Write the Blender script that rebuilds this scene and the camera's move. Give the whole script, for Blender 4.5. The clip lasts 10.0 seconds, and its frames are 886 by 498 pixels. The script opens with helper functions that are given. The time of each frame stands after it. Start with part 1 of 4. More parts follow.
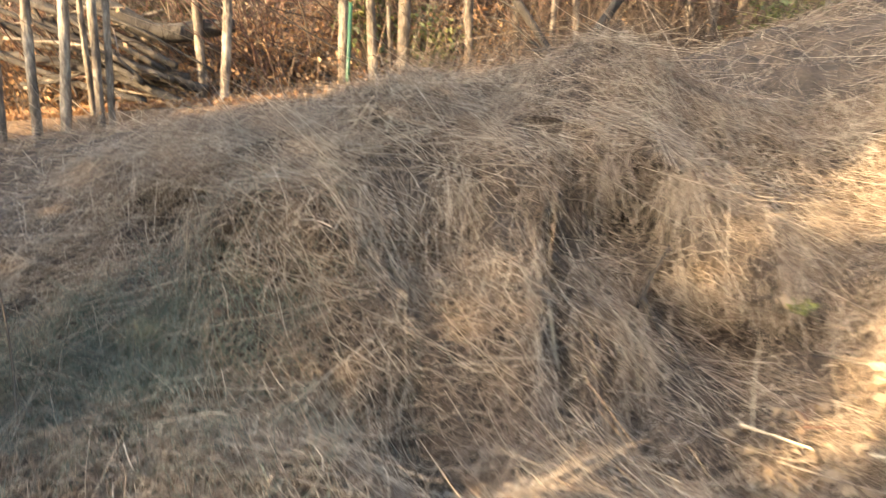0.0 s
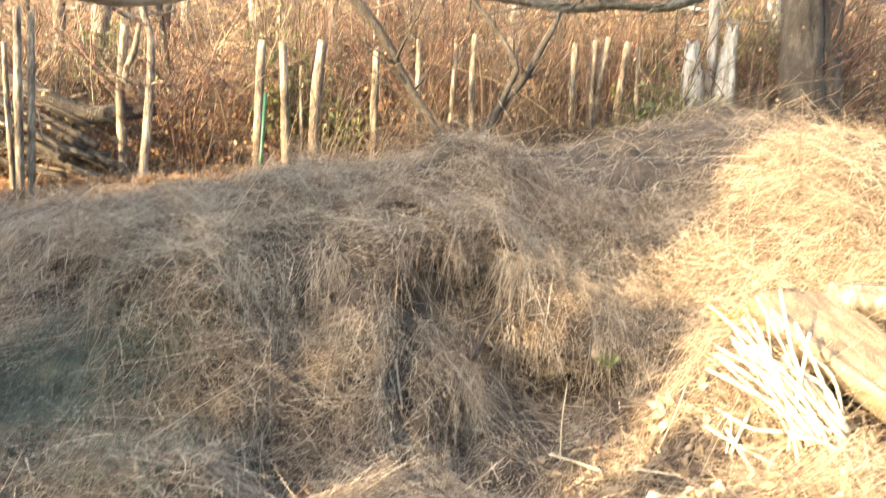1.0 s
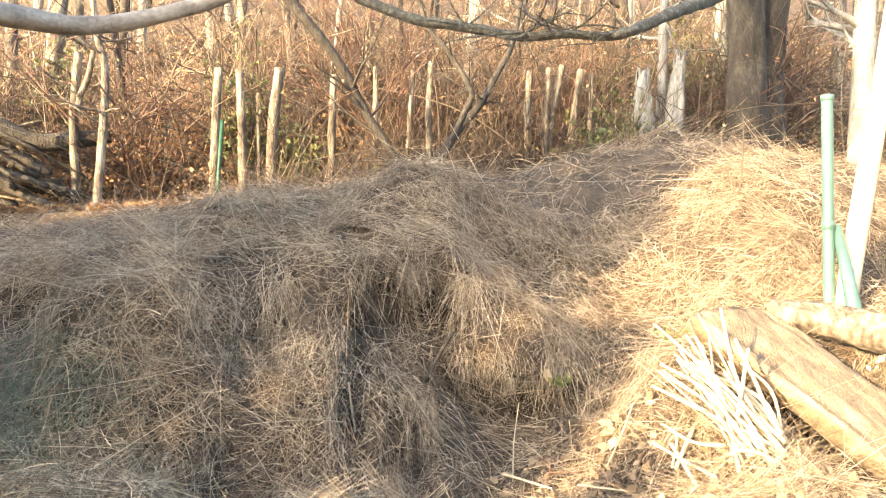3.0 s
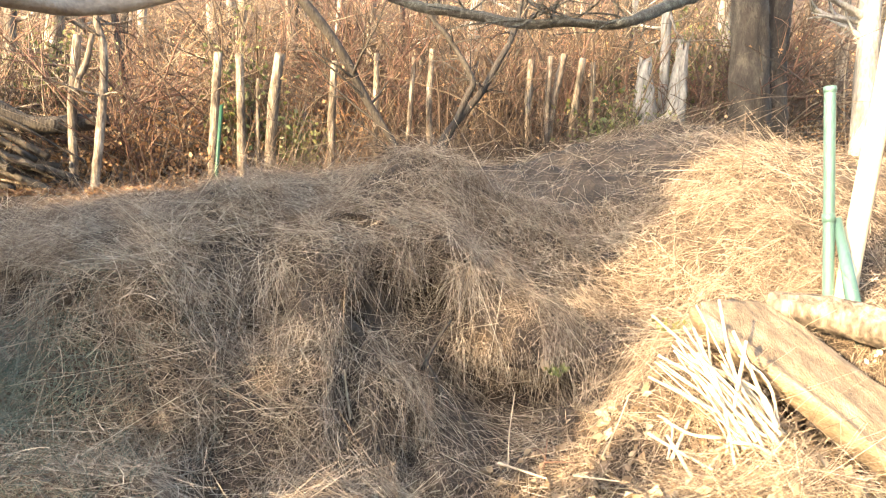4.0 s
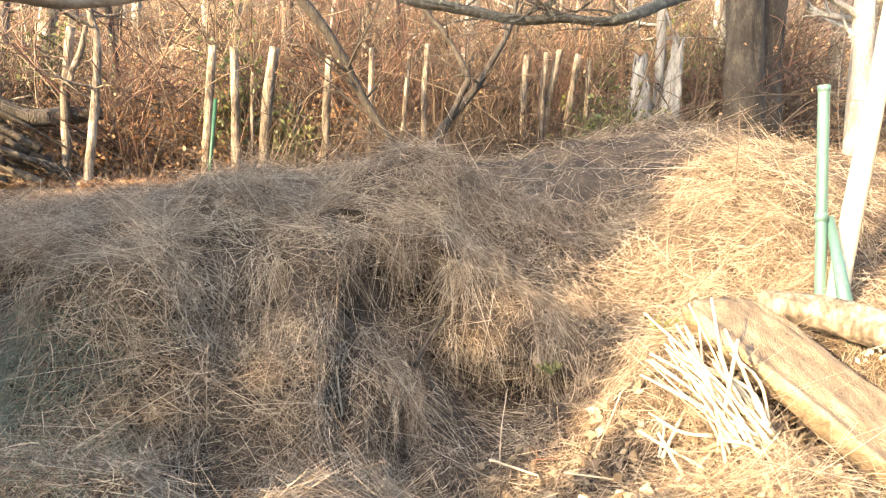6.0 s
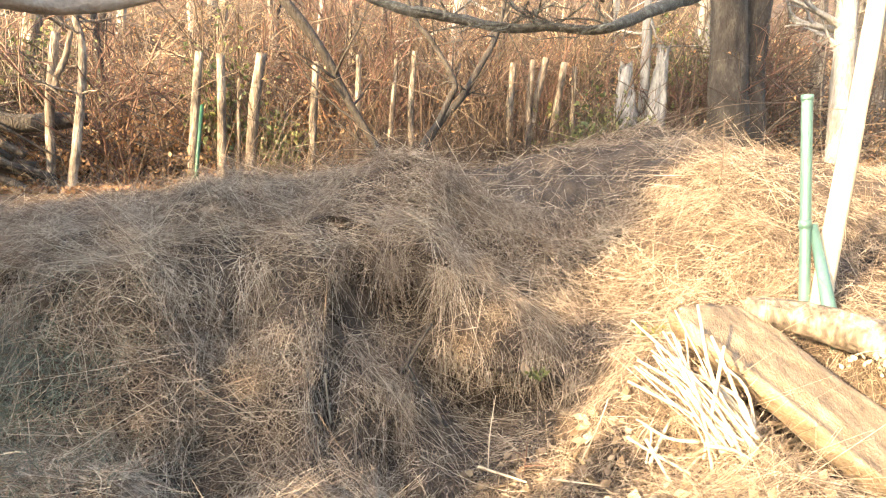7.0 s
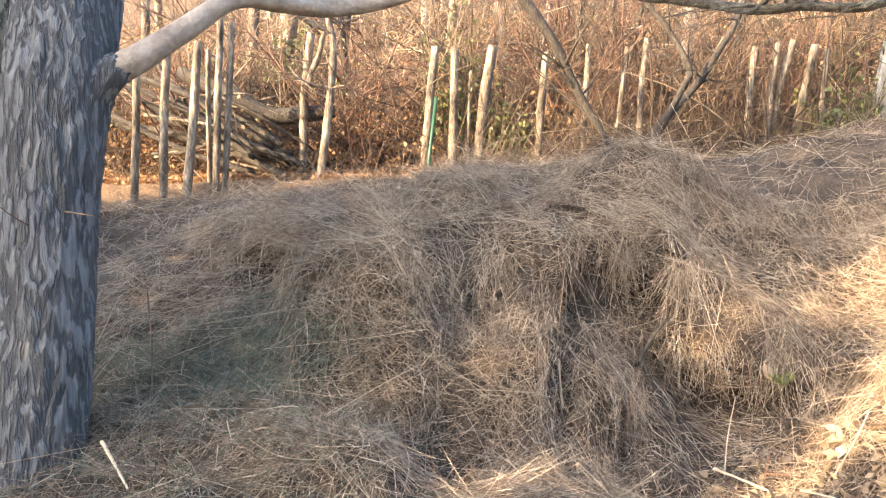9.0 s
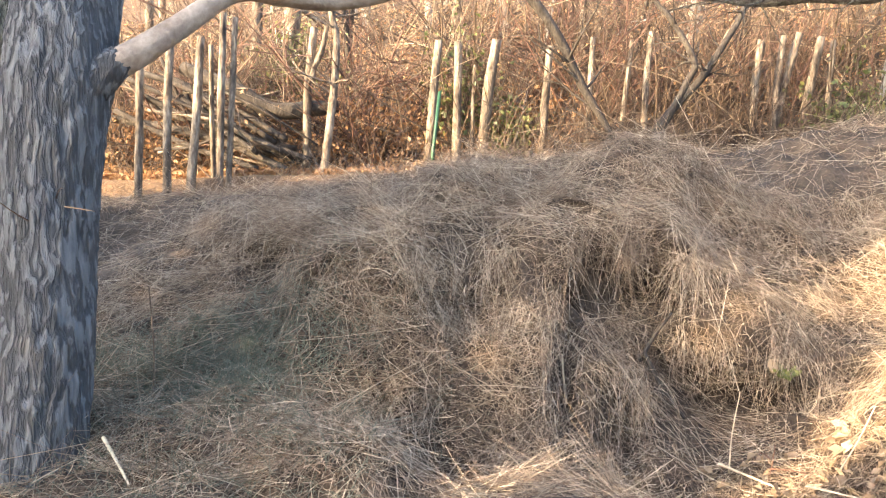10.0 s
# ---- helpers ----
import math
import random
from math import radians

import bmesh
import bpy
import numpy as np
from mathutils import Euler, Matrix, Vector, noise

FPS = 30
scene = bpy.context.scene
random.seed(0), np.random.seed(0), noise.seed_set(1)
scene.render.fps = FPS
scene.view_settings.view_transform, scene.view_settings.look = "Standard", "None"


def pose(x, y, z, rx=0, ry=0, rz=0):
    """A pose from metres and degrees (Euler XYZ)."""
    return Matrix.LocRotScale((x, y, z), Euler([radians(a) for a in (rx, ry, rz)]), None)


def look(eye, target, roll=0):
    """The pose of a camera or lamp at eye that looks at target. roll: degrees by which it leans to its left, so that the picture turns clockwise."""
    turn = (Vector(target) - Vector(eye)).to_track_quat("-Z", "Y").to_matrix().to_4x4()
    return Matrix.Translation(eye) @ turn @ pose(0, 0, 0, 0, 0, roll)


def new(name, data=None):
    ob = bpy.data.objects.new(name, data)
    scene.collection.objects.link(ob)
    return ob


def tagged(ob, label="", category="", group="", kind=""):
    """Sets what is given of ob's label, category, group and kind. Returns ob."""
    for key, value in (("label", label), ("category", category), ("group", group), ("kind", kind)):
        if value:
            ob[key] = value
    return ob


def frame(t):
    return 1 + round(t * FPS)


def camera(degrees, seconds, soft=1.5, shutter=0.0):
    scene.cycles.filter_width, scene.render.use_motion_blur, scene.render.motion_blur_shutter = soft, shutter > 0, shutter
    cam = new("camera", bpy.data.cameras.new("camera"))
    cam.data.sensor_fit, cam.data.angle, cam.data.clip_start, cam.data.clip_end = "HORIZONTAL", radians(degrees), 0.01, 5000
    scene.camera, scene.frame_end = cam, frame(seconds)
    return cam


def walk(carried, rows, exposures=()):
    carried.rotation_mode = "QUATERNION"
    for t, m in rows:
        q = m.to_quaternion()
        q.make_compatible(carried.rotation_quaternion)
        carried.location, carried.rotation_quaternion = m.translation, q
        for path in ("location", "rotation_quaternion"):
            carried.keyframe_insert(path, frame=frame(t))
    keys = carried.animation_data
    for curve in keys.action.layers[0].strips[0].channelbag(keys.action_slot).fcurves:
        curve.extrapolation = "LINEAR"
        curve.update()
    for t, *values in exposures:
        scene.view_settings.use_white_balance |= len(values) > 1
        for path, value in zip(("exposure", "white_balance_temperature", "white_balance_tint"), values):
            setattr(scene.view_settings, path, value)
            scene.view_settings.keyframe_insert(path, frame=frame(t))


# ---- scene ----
cam = camera(60.6, 10.0, soft=1.2, shutter=0.5)
METRES, EYE, TILT, LEAN, TURN = 1.0, 1.45, -16.0, -1.5, 0.0
ROWS = [
    (0.0, 0.0, 0.0, 0.0, -0.0, 0.0, 0.0),
    (0.5, 0.114, -0.3741, -0.1131, -3.35, -1.29, -1.64),
    (1.0, 0.2464, -0.5732, -0.0676, -5.29, 5.89, -0.32),
    (1.5, 0.2712, -0.5915, -0.0639, -5.6, 7.65, 0.37),
    (2.0, 0.2905, -0.5875, -0.0708, -7.37, 7.89, 0.64),
    (2.5, 0.2887, -0.626, -0.0797, -7.79, 7.94, 0.87),
    (4.0, 0.3023, -0.6039, -0.0815, -8.04, 6.94, 0.02),
    (4.5, 0.3068, -0.5969, -0.0749, -7.82, 6.57, -0.18),
    (5.0, 0.3115, -0.5999, -0.0742, -7.89, 6.49, -0.17),
    (6.5, 0.3027, -0.6031, -0.0722, -9.0, 6.68, -0.26),
    (7.0, 0.2965, -0.6092, -0.0713, -9.55, 7.03, -0.2),
    (7.5, 0.2885, -0.6261, -0.075, -9.86, 7.43, -0.41),
    (8.0, 0.2363, -0.6195, -0.0765, -4.83, 7.5, -1.41),
    (8.5, 0.1941, -0.6397, -0.089, 2.18, 6.53, -3.51),
    (9.0, 0.195, -0.6485, -0.0905, 6.05, 5.73, -4.13),
    (9.5, 0.2008, -0.6328, -0.0919, 5.98, 5.43, -4.12),
    (10.0, 0.2025, -0.6316, -0.0893, 6.43, 5.32, -4.05),
]
walk(cam, [(t, pose(0, 0, EYE, TILT, LEAN, TURN) @ pose(METRES * x, METRES * y, METRES * z, 90 + pitch, roll, yaw)) for t, x, y, z, yaw, pitch, roll in ROWS],
     exposures=[(0.0, 2.88, 7000, 7), (1.0, 3.1, 6800, 3), (2.5, 3.1, 6800, 3), (4.0, 2.95, 6750, 6), (7.5, 2.9, 6750, 7), (8.2, 2.85, 6650, 9), (9.0, 3.0, 6550, 10), (10.0, 3.05, 6550, 10)])

# ---- light ----
SUN_AZ, SUN_EL = -125.0, 20.0          # degrees right of +y, and above the horizon
world = bpy.data.worlds.new("sky")
scene.world = world
world.use_nodes = True
wn = world.node_tree.nodes
sky = wn.new("ShaderNodeTexSky")
sky.sky_type, sky.sun_disc = "NISHITA", False
sky.sun_elevation, sky.sun_rotation = radians(SUN_EL), radians(SUN_AZ)
sky.dust_density = 3.0
wn["Background"].inputs["Strength"].default_value = 0.145
world.node_tree.links.new(sky.outputs["Color"], wn["Background"].inputs["Color"])
sun_way = Vector((math.sin(radians(SUN_AZ)) * math.cos(radians(SUN_EL)), math.cos(radians(SUN_AZ)) * math.cos(radians(SUN_EL)), math.sin(radians(SUN_EL))))
sun = new("sun", bpy.data.lights.new("sun", "SUN"))
sun.data.energy, sun.data.angle, sun.data.color = 3.0, radians(0.6), (1.0, 0.75, 0.46)
sun.matrix_world = look(sun_way * 30, (0, 0, 0))

# ---- materials ----


def ramp_of(nt, stops):
    r = nt.nodes.new("ShaderNodeValToRGB")
    while len(r.color_ramp.elements) < len(stops):
        r.color_ramp.elements.new(0.5)
    for e, (at, c) in zip(r.color_ramp.elements, stops):
        e.position, e.color = at, (*c, 1)
    return r


def material(name, stops, scale=8.0, stretch=(1, 1, 1), rough=0.85, bump=0.3, fine=60.0, island=0.0, spread=0.25, metal=0.0, through_light=0.0):
    """Noise at two scales runs through the colours of stops; island: how far each loose piece takes a colour of its own."""
    m = bpy.data.materials.new(name)
    m.use_nodes = True
    nt = m.node_tree
    bsdf = nt.nodes["Principled BSDF"]
    bsdf.inputs["Roughness"].default_value, bsdf.inputs["Metallic"].default_value = rough, metal
    co = nt.nodes.new("ShaderNodeTexCoord")
    mp = nt.nodes.new("ShaderNodeMapping")
    mp.inputs["Scale"].default_value = stretch
    nt.links.new(co.outputs["Object"], mp.inputs["Vector"])
    facs = []
    for s, d in ((scale, 4.0), (fine, 3.0)):
        n = nt.nodes.new("ShaderNodeTexNoise")
        n.inputs["Scale"].default_value, n.inputs["Detail"].default_value = s, d
        nt.links.new(mp.outputs["Vector"], n.inputs["Vector"])
        facs.append(n.outputs["Fac"])
    mix = nt.nodes.new("ShaderNodeMix")
    mix.inputs["Factor"].default_value = 0.4
    nt.links.new(facs[0], mix.inputs["A"])
    nt.links.new(facs[1], mix.inputs["B"])
    val = mix.outputs["Result"]
    wide = nt.nodes.new("ShaderNodeMapRange")
    wide.inputs["From Min"].default_value, wide.inputs["From Max"].default_value = 0.5 - spread, 0.5 + spread
    nt.links.new(val, wide.inputs["Value"])
    val = wide.outputs["Result"]
    if island:
        g = nt.nodes.new("ShaderNodeNewGeometry")
        mx = nt.nodes.new("ShaderNodeMix")
        mx.inputs["Factor"].default_value = island
        nt.links.new(val, mx.inputs["A"])
        nt.links.new(g.outputs["Random Per Island"], mx.inputs["B"])
        val = mx.outputs["Result"]
    r = ramp_of(nt, stops)
    nt.links.new(val, r.inputs["Fac"])
    nt.links.new(r.outputs["Color"], bsdf.inputs["Base Color"])
    if bump:
        b = nt.nodes.new("ShaderNodeBump")
        b.inputs["Strength"].default_value, b.inputs["Distance"].default_value = bump, 0.02
        nt.links.new(facs[1], b.inputs["Height"])
        nt.links.new(b.outputs["Normal"], bsdf.inputs["Normal"])
    if through_light:
        tr = nt.nodes.new("ShaderNodeBsdfTranslucent")
        nt.links.new(r.outputs["Color"], tr.inputs["Color"])
        ms = nt.nodes.new("ShaderNodeMixShader")
        ms.inputs["Fac"].default_value = through_light
        nt.links.new(bsdf.outputs["BSDF"], ms.inputs[1])
        nt.links.new(tr.outputs["BSDF"], ms.inputs[2])
        nt.links.new(ms.outputs["Shader"], nt.nodes["Material Output"].inputs["Surface"])
    return m


HAY = material("hay", [(0.0, (0.08, 0.052, 0.035)), (0.3, (0.27, 0.19, 0.13)), (0.6, (0.50, 0.39, 0.285)), (1.0, (0.82, 0.71, 0.55))], 2.2, rough=0.5, bump=0, island=0.75, through_light=0.15)
# core coloured very dark, so that bared pockets and gaps read as shade
HAY_CORE = material("shaded_hay_core", [(0.0, (0.02, 0.014, 0.01)), (0.5, (0.065, 0.045, 0.03)), (1.0, (0.16, 0.115, 0.078))], 6, rough=0.95, bump=1.0, fine=55, spread=0.2)
# darker copy of the hay for the under layer: shaded gaps put into colour
SHADED_HAY = material("shaded_hay", [(0.0, (0.036, 0.024, 0.017)), (0.35, (0.14, 0.097, 0.069)), (0.65, (0.27, 0.198, 0.145)), (1.0, (0.46, 0.365, 0.265))], 2.2, rough=0.7, bump=0, island=0.7, through_light=0.1)
GRASS = material("grass", [(0.0, (0.05, 0.063, 0.048)), (0.5, (0.15, 0.17, 0.13)), (1.0, (0.42, 0.44, 0.34))], 3, rough=0.6, bump=0, island=0.6, through_light=0.2)
SOIL = material("leafy_soil", [(0.0, (0.03, 0.02, 0.013)), (0.5, (0.10, 0.06, 0.032)), (1.0, (0.22, 0.13, 0.065))], 5, rough=0.95, bump=1.0, fine=40)
LITTER = material("dead_leaves", [(0.0, (0.12, 0.06, 0.03)), (0.4, (0.34, 0.18, 0.085)), (0.75, (0.54, 0.33, 0.165)), (1.0, (0.68, 0.48, 0.27))], 4, rough=0.6, bump=0.2, island=0.75, through_light=0.3)

FALLEN = material("bleached_leaves", [(0.0, (0.16, 0.105, 0.065)), (0.4, (0.34, 0.245, 0.155)), (0.75, (0.52, 0.405, 0.275)), (1.0, (0.68, 0.57, 0.42))], 4, rough=0.6, bump=0.2, island=0.75, through_light=0.3)


def plated_bark(name, crack, plate, pale):
    """Long bark plates with dark cracks between them."""
    m = bpy.data.materials.new(name)
    m.use_nodes = True
    nt = m.node_tree
    bsdf = nt.nodes["Principled BSDF"]
    bsdf.inputs["Roughness"].default_value = 0.9
    co = nt.nodes.new("ShaderNodeTexCoord")
    warp = nt.nodes.new("ShaderNodeTexNoise")
    warp.inputs["Scale"].default_value, warp.inputs["Detail"].default_value = 9, 3
    nt.links.new(co.outputs["Object"], warp.inputs["Vector"])
    add = nt.nodes.new("ShaderNodeVectorMath")
    add.operation = "MULTIPLY_ADD"
    add.inputs[1].default_value = (0.025, 0.025, 0.1)
    nt.links.new(warp.outputs["Color"], add.inputs[0])
    nt.links.new(co.outputs["Object"], add.inputs[2])
    mp = nt.nodes.new("ShaderNodeMapping")
    mp.inputs["Scale"].default_value = (1, 1, 0.10)
    nt.links.new(add.outputs["Vector"], mp.inputs["Vector"])
    furrow = nt.nodes.new("ShaderNodeTexNoise")
    furrow.inputs["Scale"].default_value, furrow.inputs["Detail"].default_value = 33, 4
    nt.links.new(mp.outputs["Vector"], furrow.inputs["Vector"])
    off = nt.nodes.new("ShaderNodeMath")
    off.operation = "SUBTRACT"
    off.inputs[1].default_value = 0.5
    nt.links.new(furrow.outputs["Fac"], off.inputs[0])
    gap = nt.nodes.new("ShaderNodeMath")
    gap.operation = "ABSOLUTE"
    nt.links.new(off.outputs["Value"], gap.inputs[0])
    fine = nt.nodes.new("ShaderNodeTexNoise")
    fine.inputs["Scale"].default_value, fine.inputs["Detail"].default_value = 70, 5
    nt.links.new(mp.outputs["Vector"], fine.inputs["Vector"])
    high = nt.nodes.new("ShaderNodeMapRange")
    high.interpolation_type = "SMOOTHSTEP"
    high.inputs["From Max"].default_value = 0.11
    nt.links.new(gap.outputs["Value"], high.inputs["Value"])
    both = nt.nodes.new("ShaderNodeMath")
    both.operation = "MULTIPLY_ADD"
    both.inputs[1].default_value = 0.75
    nt.links.new(fine.outputs["Fac"], both.inputs[0])
    half = nt.nodes.new("ShaderNodeMath")
    half.operation = "MULTIPLY"
    half.inputs[1].default_value = 0.38
    nt.links.new(high.outputs["Result"], half.inputs[0])
    nt.links.new(half.outputs["Value"], both.inputs[2])
    r = ramp_of(nt, [(0.12, crack), (0.55, plate), (0.95, pale)])
    nt.links.new(both.outputs["Value"], r.inputs["Fac"])
    nt.links.new(r.outputs["Color"], bsdf.inputs["Base Color"])
    bp = nt.nodes.new("ShaderNodeBump")
    bp.inputs["Strength"].default_value, bp.inputs["Distance"].default_value = 1.0, 0.018
    nt.links.new(both.outputs["Value"], bp.inputs["Height"])
    nt.links.new(bp.outputs["Normal"], bsdf.inputs["Normal"])
    return m


NEAR_BARK = plated_bark("furrowed_bark", (0.03, 0.031, 0.034), (0.072, 0.076, 0.084), (0.20, 0.208, 0.222))
MOSSY_BARK = plated_bark("mossy_bark", (0.010, 0.011, 0.009), (0.04, 0.043, 0.036), (0.12, 0.13, 0.11))
BARK = material("grey_bark", [(0.0, (0.045, 0.04, 0.037)), (0.45, (0.19, 0.175, 0.16)), (1.0, (0.42, 0.40, 0.37))], 9, (1, 1, 0.25), rough=0.9, bump=0.9, fine=45)
DARK_BARK = material("dark_bark", [(0.0, (0.014, 0.011, 0.008)), (0.5, (0.042, 0.033, 0.026)), (1.0, (0.11, 0.094, 0.075))], 14, (1, 1, 0.3), rough=0.9, bump=0.8, fine=70)
LICHEN = material("lichen_bark", [(0.0, (0.02, 0.016, 0.012)), (0.5, (0.07, 0.06, 0.046)), (0.8, (0.16, 0.16, 0.13)), (1.0, (0.36, 0.38, 0.32))], 22, rough=0.9, bump=0.8, fine=90)
POST = material("weathered_post", [(0.0, (0.03, 0.022, 0.016)), (0.45, (0.14, 0.108, 0.08)), (1.0, (0.40, 0.335, 0.255))], 9, (1, 1, 0.3), rough=0.85, bump=0.8, fine=50, spread=0.16)
PEELED = material("peeled_wood", [(0.0, (0.30, 0.22, 0.14)), (0.5, (0.52, 0.42, 0.30)), (1.0, (0.70, 0.62, 0.50))], 10, (1, 1, 0.3), rough=0.7, bump=0.3, fine=60)
LIMB = material("bare_limb", [(0.0, (0.14, 0.105, 0.08)), (0.5, (0.30, 0.24, 0.19)), (1.0, (0.50, 0.42, 0.34))], 9, (1, 1, 1), rough=0.75, bump=0.4, fine=50)
PALE = material("pale_cut_wood", [(0.0, (0.36, 0.28, 0.18)), (0.5, (0.56, 0.47, 0.33)), (1.0, (0.72, 0.64, 0.50))], 12, (1, 1, 0.3), rough=0.7, bump=0.2, fine=70)
LOG = material("weathered_log", [(0.0, (0.035, 0.024, 0.016)), (0.45, (0.20, 0.14, 0.085)), (1.0, (0.42, 0.325, 0.215))], 6, (3.5, 0.9, 3), rough=0.85, bump=0.6, fine=50)
TWIG = material("brown_twigs", [(0.0, (0.03, 0.02, 0.014)), (0.5, (0.10, 0.068, 0.045)), (0.78, (0.22, 0.16, 0.105)), (1.0, (0.48, 0.39, 0.27))], 2, rough=0.7, bump=0, island=0.8)
DARK_TWIG = material("dark_twigs", [(0.0, (0.03, 0.02, 0.015)), (0.5, (0.09, 0.06, 0.04)), (1.0, (0.22, 0.15, 0.10))], 2, rough=0.8, bump=0, island=0.8)
RED_TWIG = material("reddish_twigs", [(0.0, (0.05, 0.024, 0.016)), (0.5, (0.13, 0.066, 0.045)), (1.0, (0.28, 0.16, 0.10))], 2, rough=0.7, bump=0, island=0.8)
IVY = material("evergreen_leaves", [(0.0, (0.04, 0.05, 0.018)), (0.5, (0.12, 0.14, 0.045)), (1.0, (0.30, 0.29, 0.10))], 3, rough=0.45, bump=0, island=0.8, through_light=0.25)
GREEN_PAINT = material("green_coated_steel", [(0.0, (0.05, 0.10, 0.09)), (0.5, (0.075, 0.14, 0.125)), (1.0, (0.11, 0.19, 0.172))], 12, (1, 1, 0.3), rough=0.35, bump=0.05, fine=80)
TEAL = material("green_fence_stake", [(0.0, (0.012, 0.05, 0.025)), (1.0, (0.035, 0.11, 0.055))], 12, rough=0.45, bump=0.1)

# ---- builders ----
rng = np.random.default_rng(7)


def mesh_of(name, verts, faces, mat, smooth=True):
    me = bpy.data.meshes.new(name)
    verts, faces = np.asarray(verts, np.float32), np.asarray(faces, np.int32)
    n, k = faces.shape
    me.vertices.add(len(verts))
    me.vertices.foreach_set("co", verts.ravel())
    me.loops.add(n * k)
    me.loops.foreach_set("vertex_index", faces.ravel())
    me.polygons.add(n)
    me.polygons.foreach_set("loop_start", np.arange(0, n * k, k, dtype=np.int32))
    me.polygons.foreach_set("use_smooth", np.full(n, smooth))
    me.update(calc_edges=True)
    me.materials.append(mat)
    return me


def child(ob, parent):
    ob.parent = parent
    ob.matrix_parent_inverse = parent.matrix_world.inverted()
    return ob


def part(name, verts, faces, mat, parent, label="", kind="", smooth=True):
    return child(tagged(new(name, mesh_of(name, verts, faces, mat, smooth)), label, kind=kind), parent)


def thing(name, place, label, category, group="", kind=""):
    ob = tagged(new(name), label, category, group, kind)
    ob.location = place
    bpy.context.view_layer.update()
    return ob


def joined(pieces):
    vs, fs, n = [], [], 0
    for v, f in pieces:
        vs.append(v)
        fs.append(np.asarray(f) + n)
        n += len(v)
    return np.concatenate(vs), np.concatenate(fs)


def spline(points, per=6):
    """A smooth line through the points."""
    p = np.asarray(points, float)
    p = np.vstack([2 * p[0] - p[1], p, 2 * p[-1] - p[-2]])
    out = []
    for i in range(1, len(p) - 2):
        for s in np.arange(per) / per:
            a, b, c, d = p[i - 1:i + 3]
            out.append(0.5 * (2 * b + (c - a) * s + (2 * a - 5 * b + 4 * c - d) * s * s + (3 * b - a - 3 * c + d) * s ** 3))
    out.append(p[-2])
    return np.array(out)


def tube(points, radii, sides=10, rough=0.0, freq=6.0, seed=0.0, ridge=0.0, cap=True):
    """A closed limb along points. rough: uneven radius as a share of it; ridge: deep lengthwise furrows, in metres."""
    p = np.asarray(points, float)
    n = len(p)
    r = np.interp(np.linspace(0, 1, n), np.linspace(0, 1, len(radii)), radii)
    tan = np.gradient(p, axis=0)
    tan /= np.linalg.norm(tan, axis=1)[:, None] + 1e-9
    ref = np.array([1.0, 0.1, 0.05]) if abs(tan[:, 0]).mean() < 0.7 else np.array([0.1, 0.1, 1.0])
    u = np.cross(tan, ref)
    u /= np.linalg.norm(u, axis=1)[:, None] + 1e-9
    w = np.cross(tan, u)
    ang = np.arange(sides) / sides * 2 * np.pi
    along = np.r_[0, np.cumsum(np.linalg.norm(np.diff(p, axis=0), axis=1))]
    verts = np.empty((n, sides, 3))
    for i in range(n):
        for j, a in enumerate(ang):
            rr = r[i]
            if rough:
                rr *= 1 + rough * noise.noise((math.cos(a) * 1.3 + seed, math.sin(a) * 1.3, along[i] * freq))
            if ridge:
                q = (math.cos(a) * 5.5 + 0.9 * noise.noise((along[i] * 6, math.sin(a), seed)), math.sin(a) * 5.5, along[i] * 4.5 + seed)
                rr += ridge * (0.6 - 1.6 * abs(noise.noise(q)) ** 0.6) + ridge * 0.35 * noise.noise((q[0] * 3, q[1] * 3, q[2] * 4))
            verts[i, j] = p[i] + rr * (math.cos(a) * u[i] + math.sin(a) * w[i])
    verts = verts.reshape(-1, 3)
    i, j = np.meshgrid(np.arange(n - 1), np.arange(sides), indexing="ij")
    a, b = i * sides + j, i * sides + (j + 1) % sides
    faces = np.stack([a, b, b + sides, a + sides], -1).reshape(-1, 4)
    if cap:
        k = len(verts)
        verts = np.vstack([verts, p[0], p[-1]])
        half = sides // 2
        low = np.stack([np.arange(half) * 2, np.full(half, k), (np.arange(half) * 2 + 2) % sides, np.arange(half) * 2 + 1], -1)
        top = low[:, ::-1] + np.array([(n - 1) * sides, (n - 1) * sides, 0, (n - 1) * sides])
        top[:, 2] = k + 1
        faces = np.vstack([faces, low, top])
    return verts, faces


def strands(root, way, bend, length, radius, segs=3, sides=3, taper=0.5):
    """Many thin stems at once: each runs from its root along way and sags by bend."""
    root, way, bend = (np.asarray(q, float) for q in (root, way, bend))
    n = len(root)
    length, radius = np.broadcast_to(length, n), np.broadcast_to(radius, n)
    s = np.linspace(0, 1, segs + 1)
    line = root[:, None] + (way[:, None] * s[None, :, None] + bend[:, None] * (s ** 2)[None, :, None]) * length[:, None, None]
    side = np.cross(way, np.array([0.31, 0.22, 0.92]))
    side /= np.linalg.norm(side, axis=1)[:, None] + 1e-9
    over = np.cross(side, way)
    a = np.arange(sides) / sides * 2 * np.pi
    ring = np.cos(a)[None, :, None] * side[:, None] + np.sin(a)[None, :, None] * over[:, None]
    width = radius[:, None] * (1 - (1 - taper) * s)[None]
    verts = line[:, :, None] + ring[:, None] * width[:, :, None, None]
    i, j = np.meshgrid(np.arange(segs), np.arange(sides), indexing="ij")
    p, q = i * sides + j, i * sides + (j + 1) % sides
    one = np.stack([p, q, q + sides, p + sides], -1).reshape(-1, 4)
    faces = (one[None] + (np.arange(n) * (segs + 1) * sides)[:, None, None]).reshape(-1, 4)
    return verts.reshape(-1, 3), faces, line


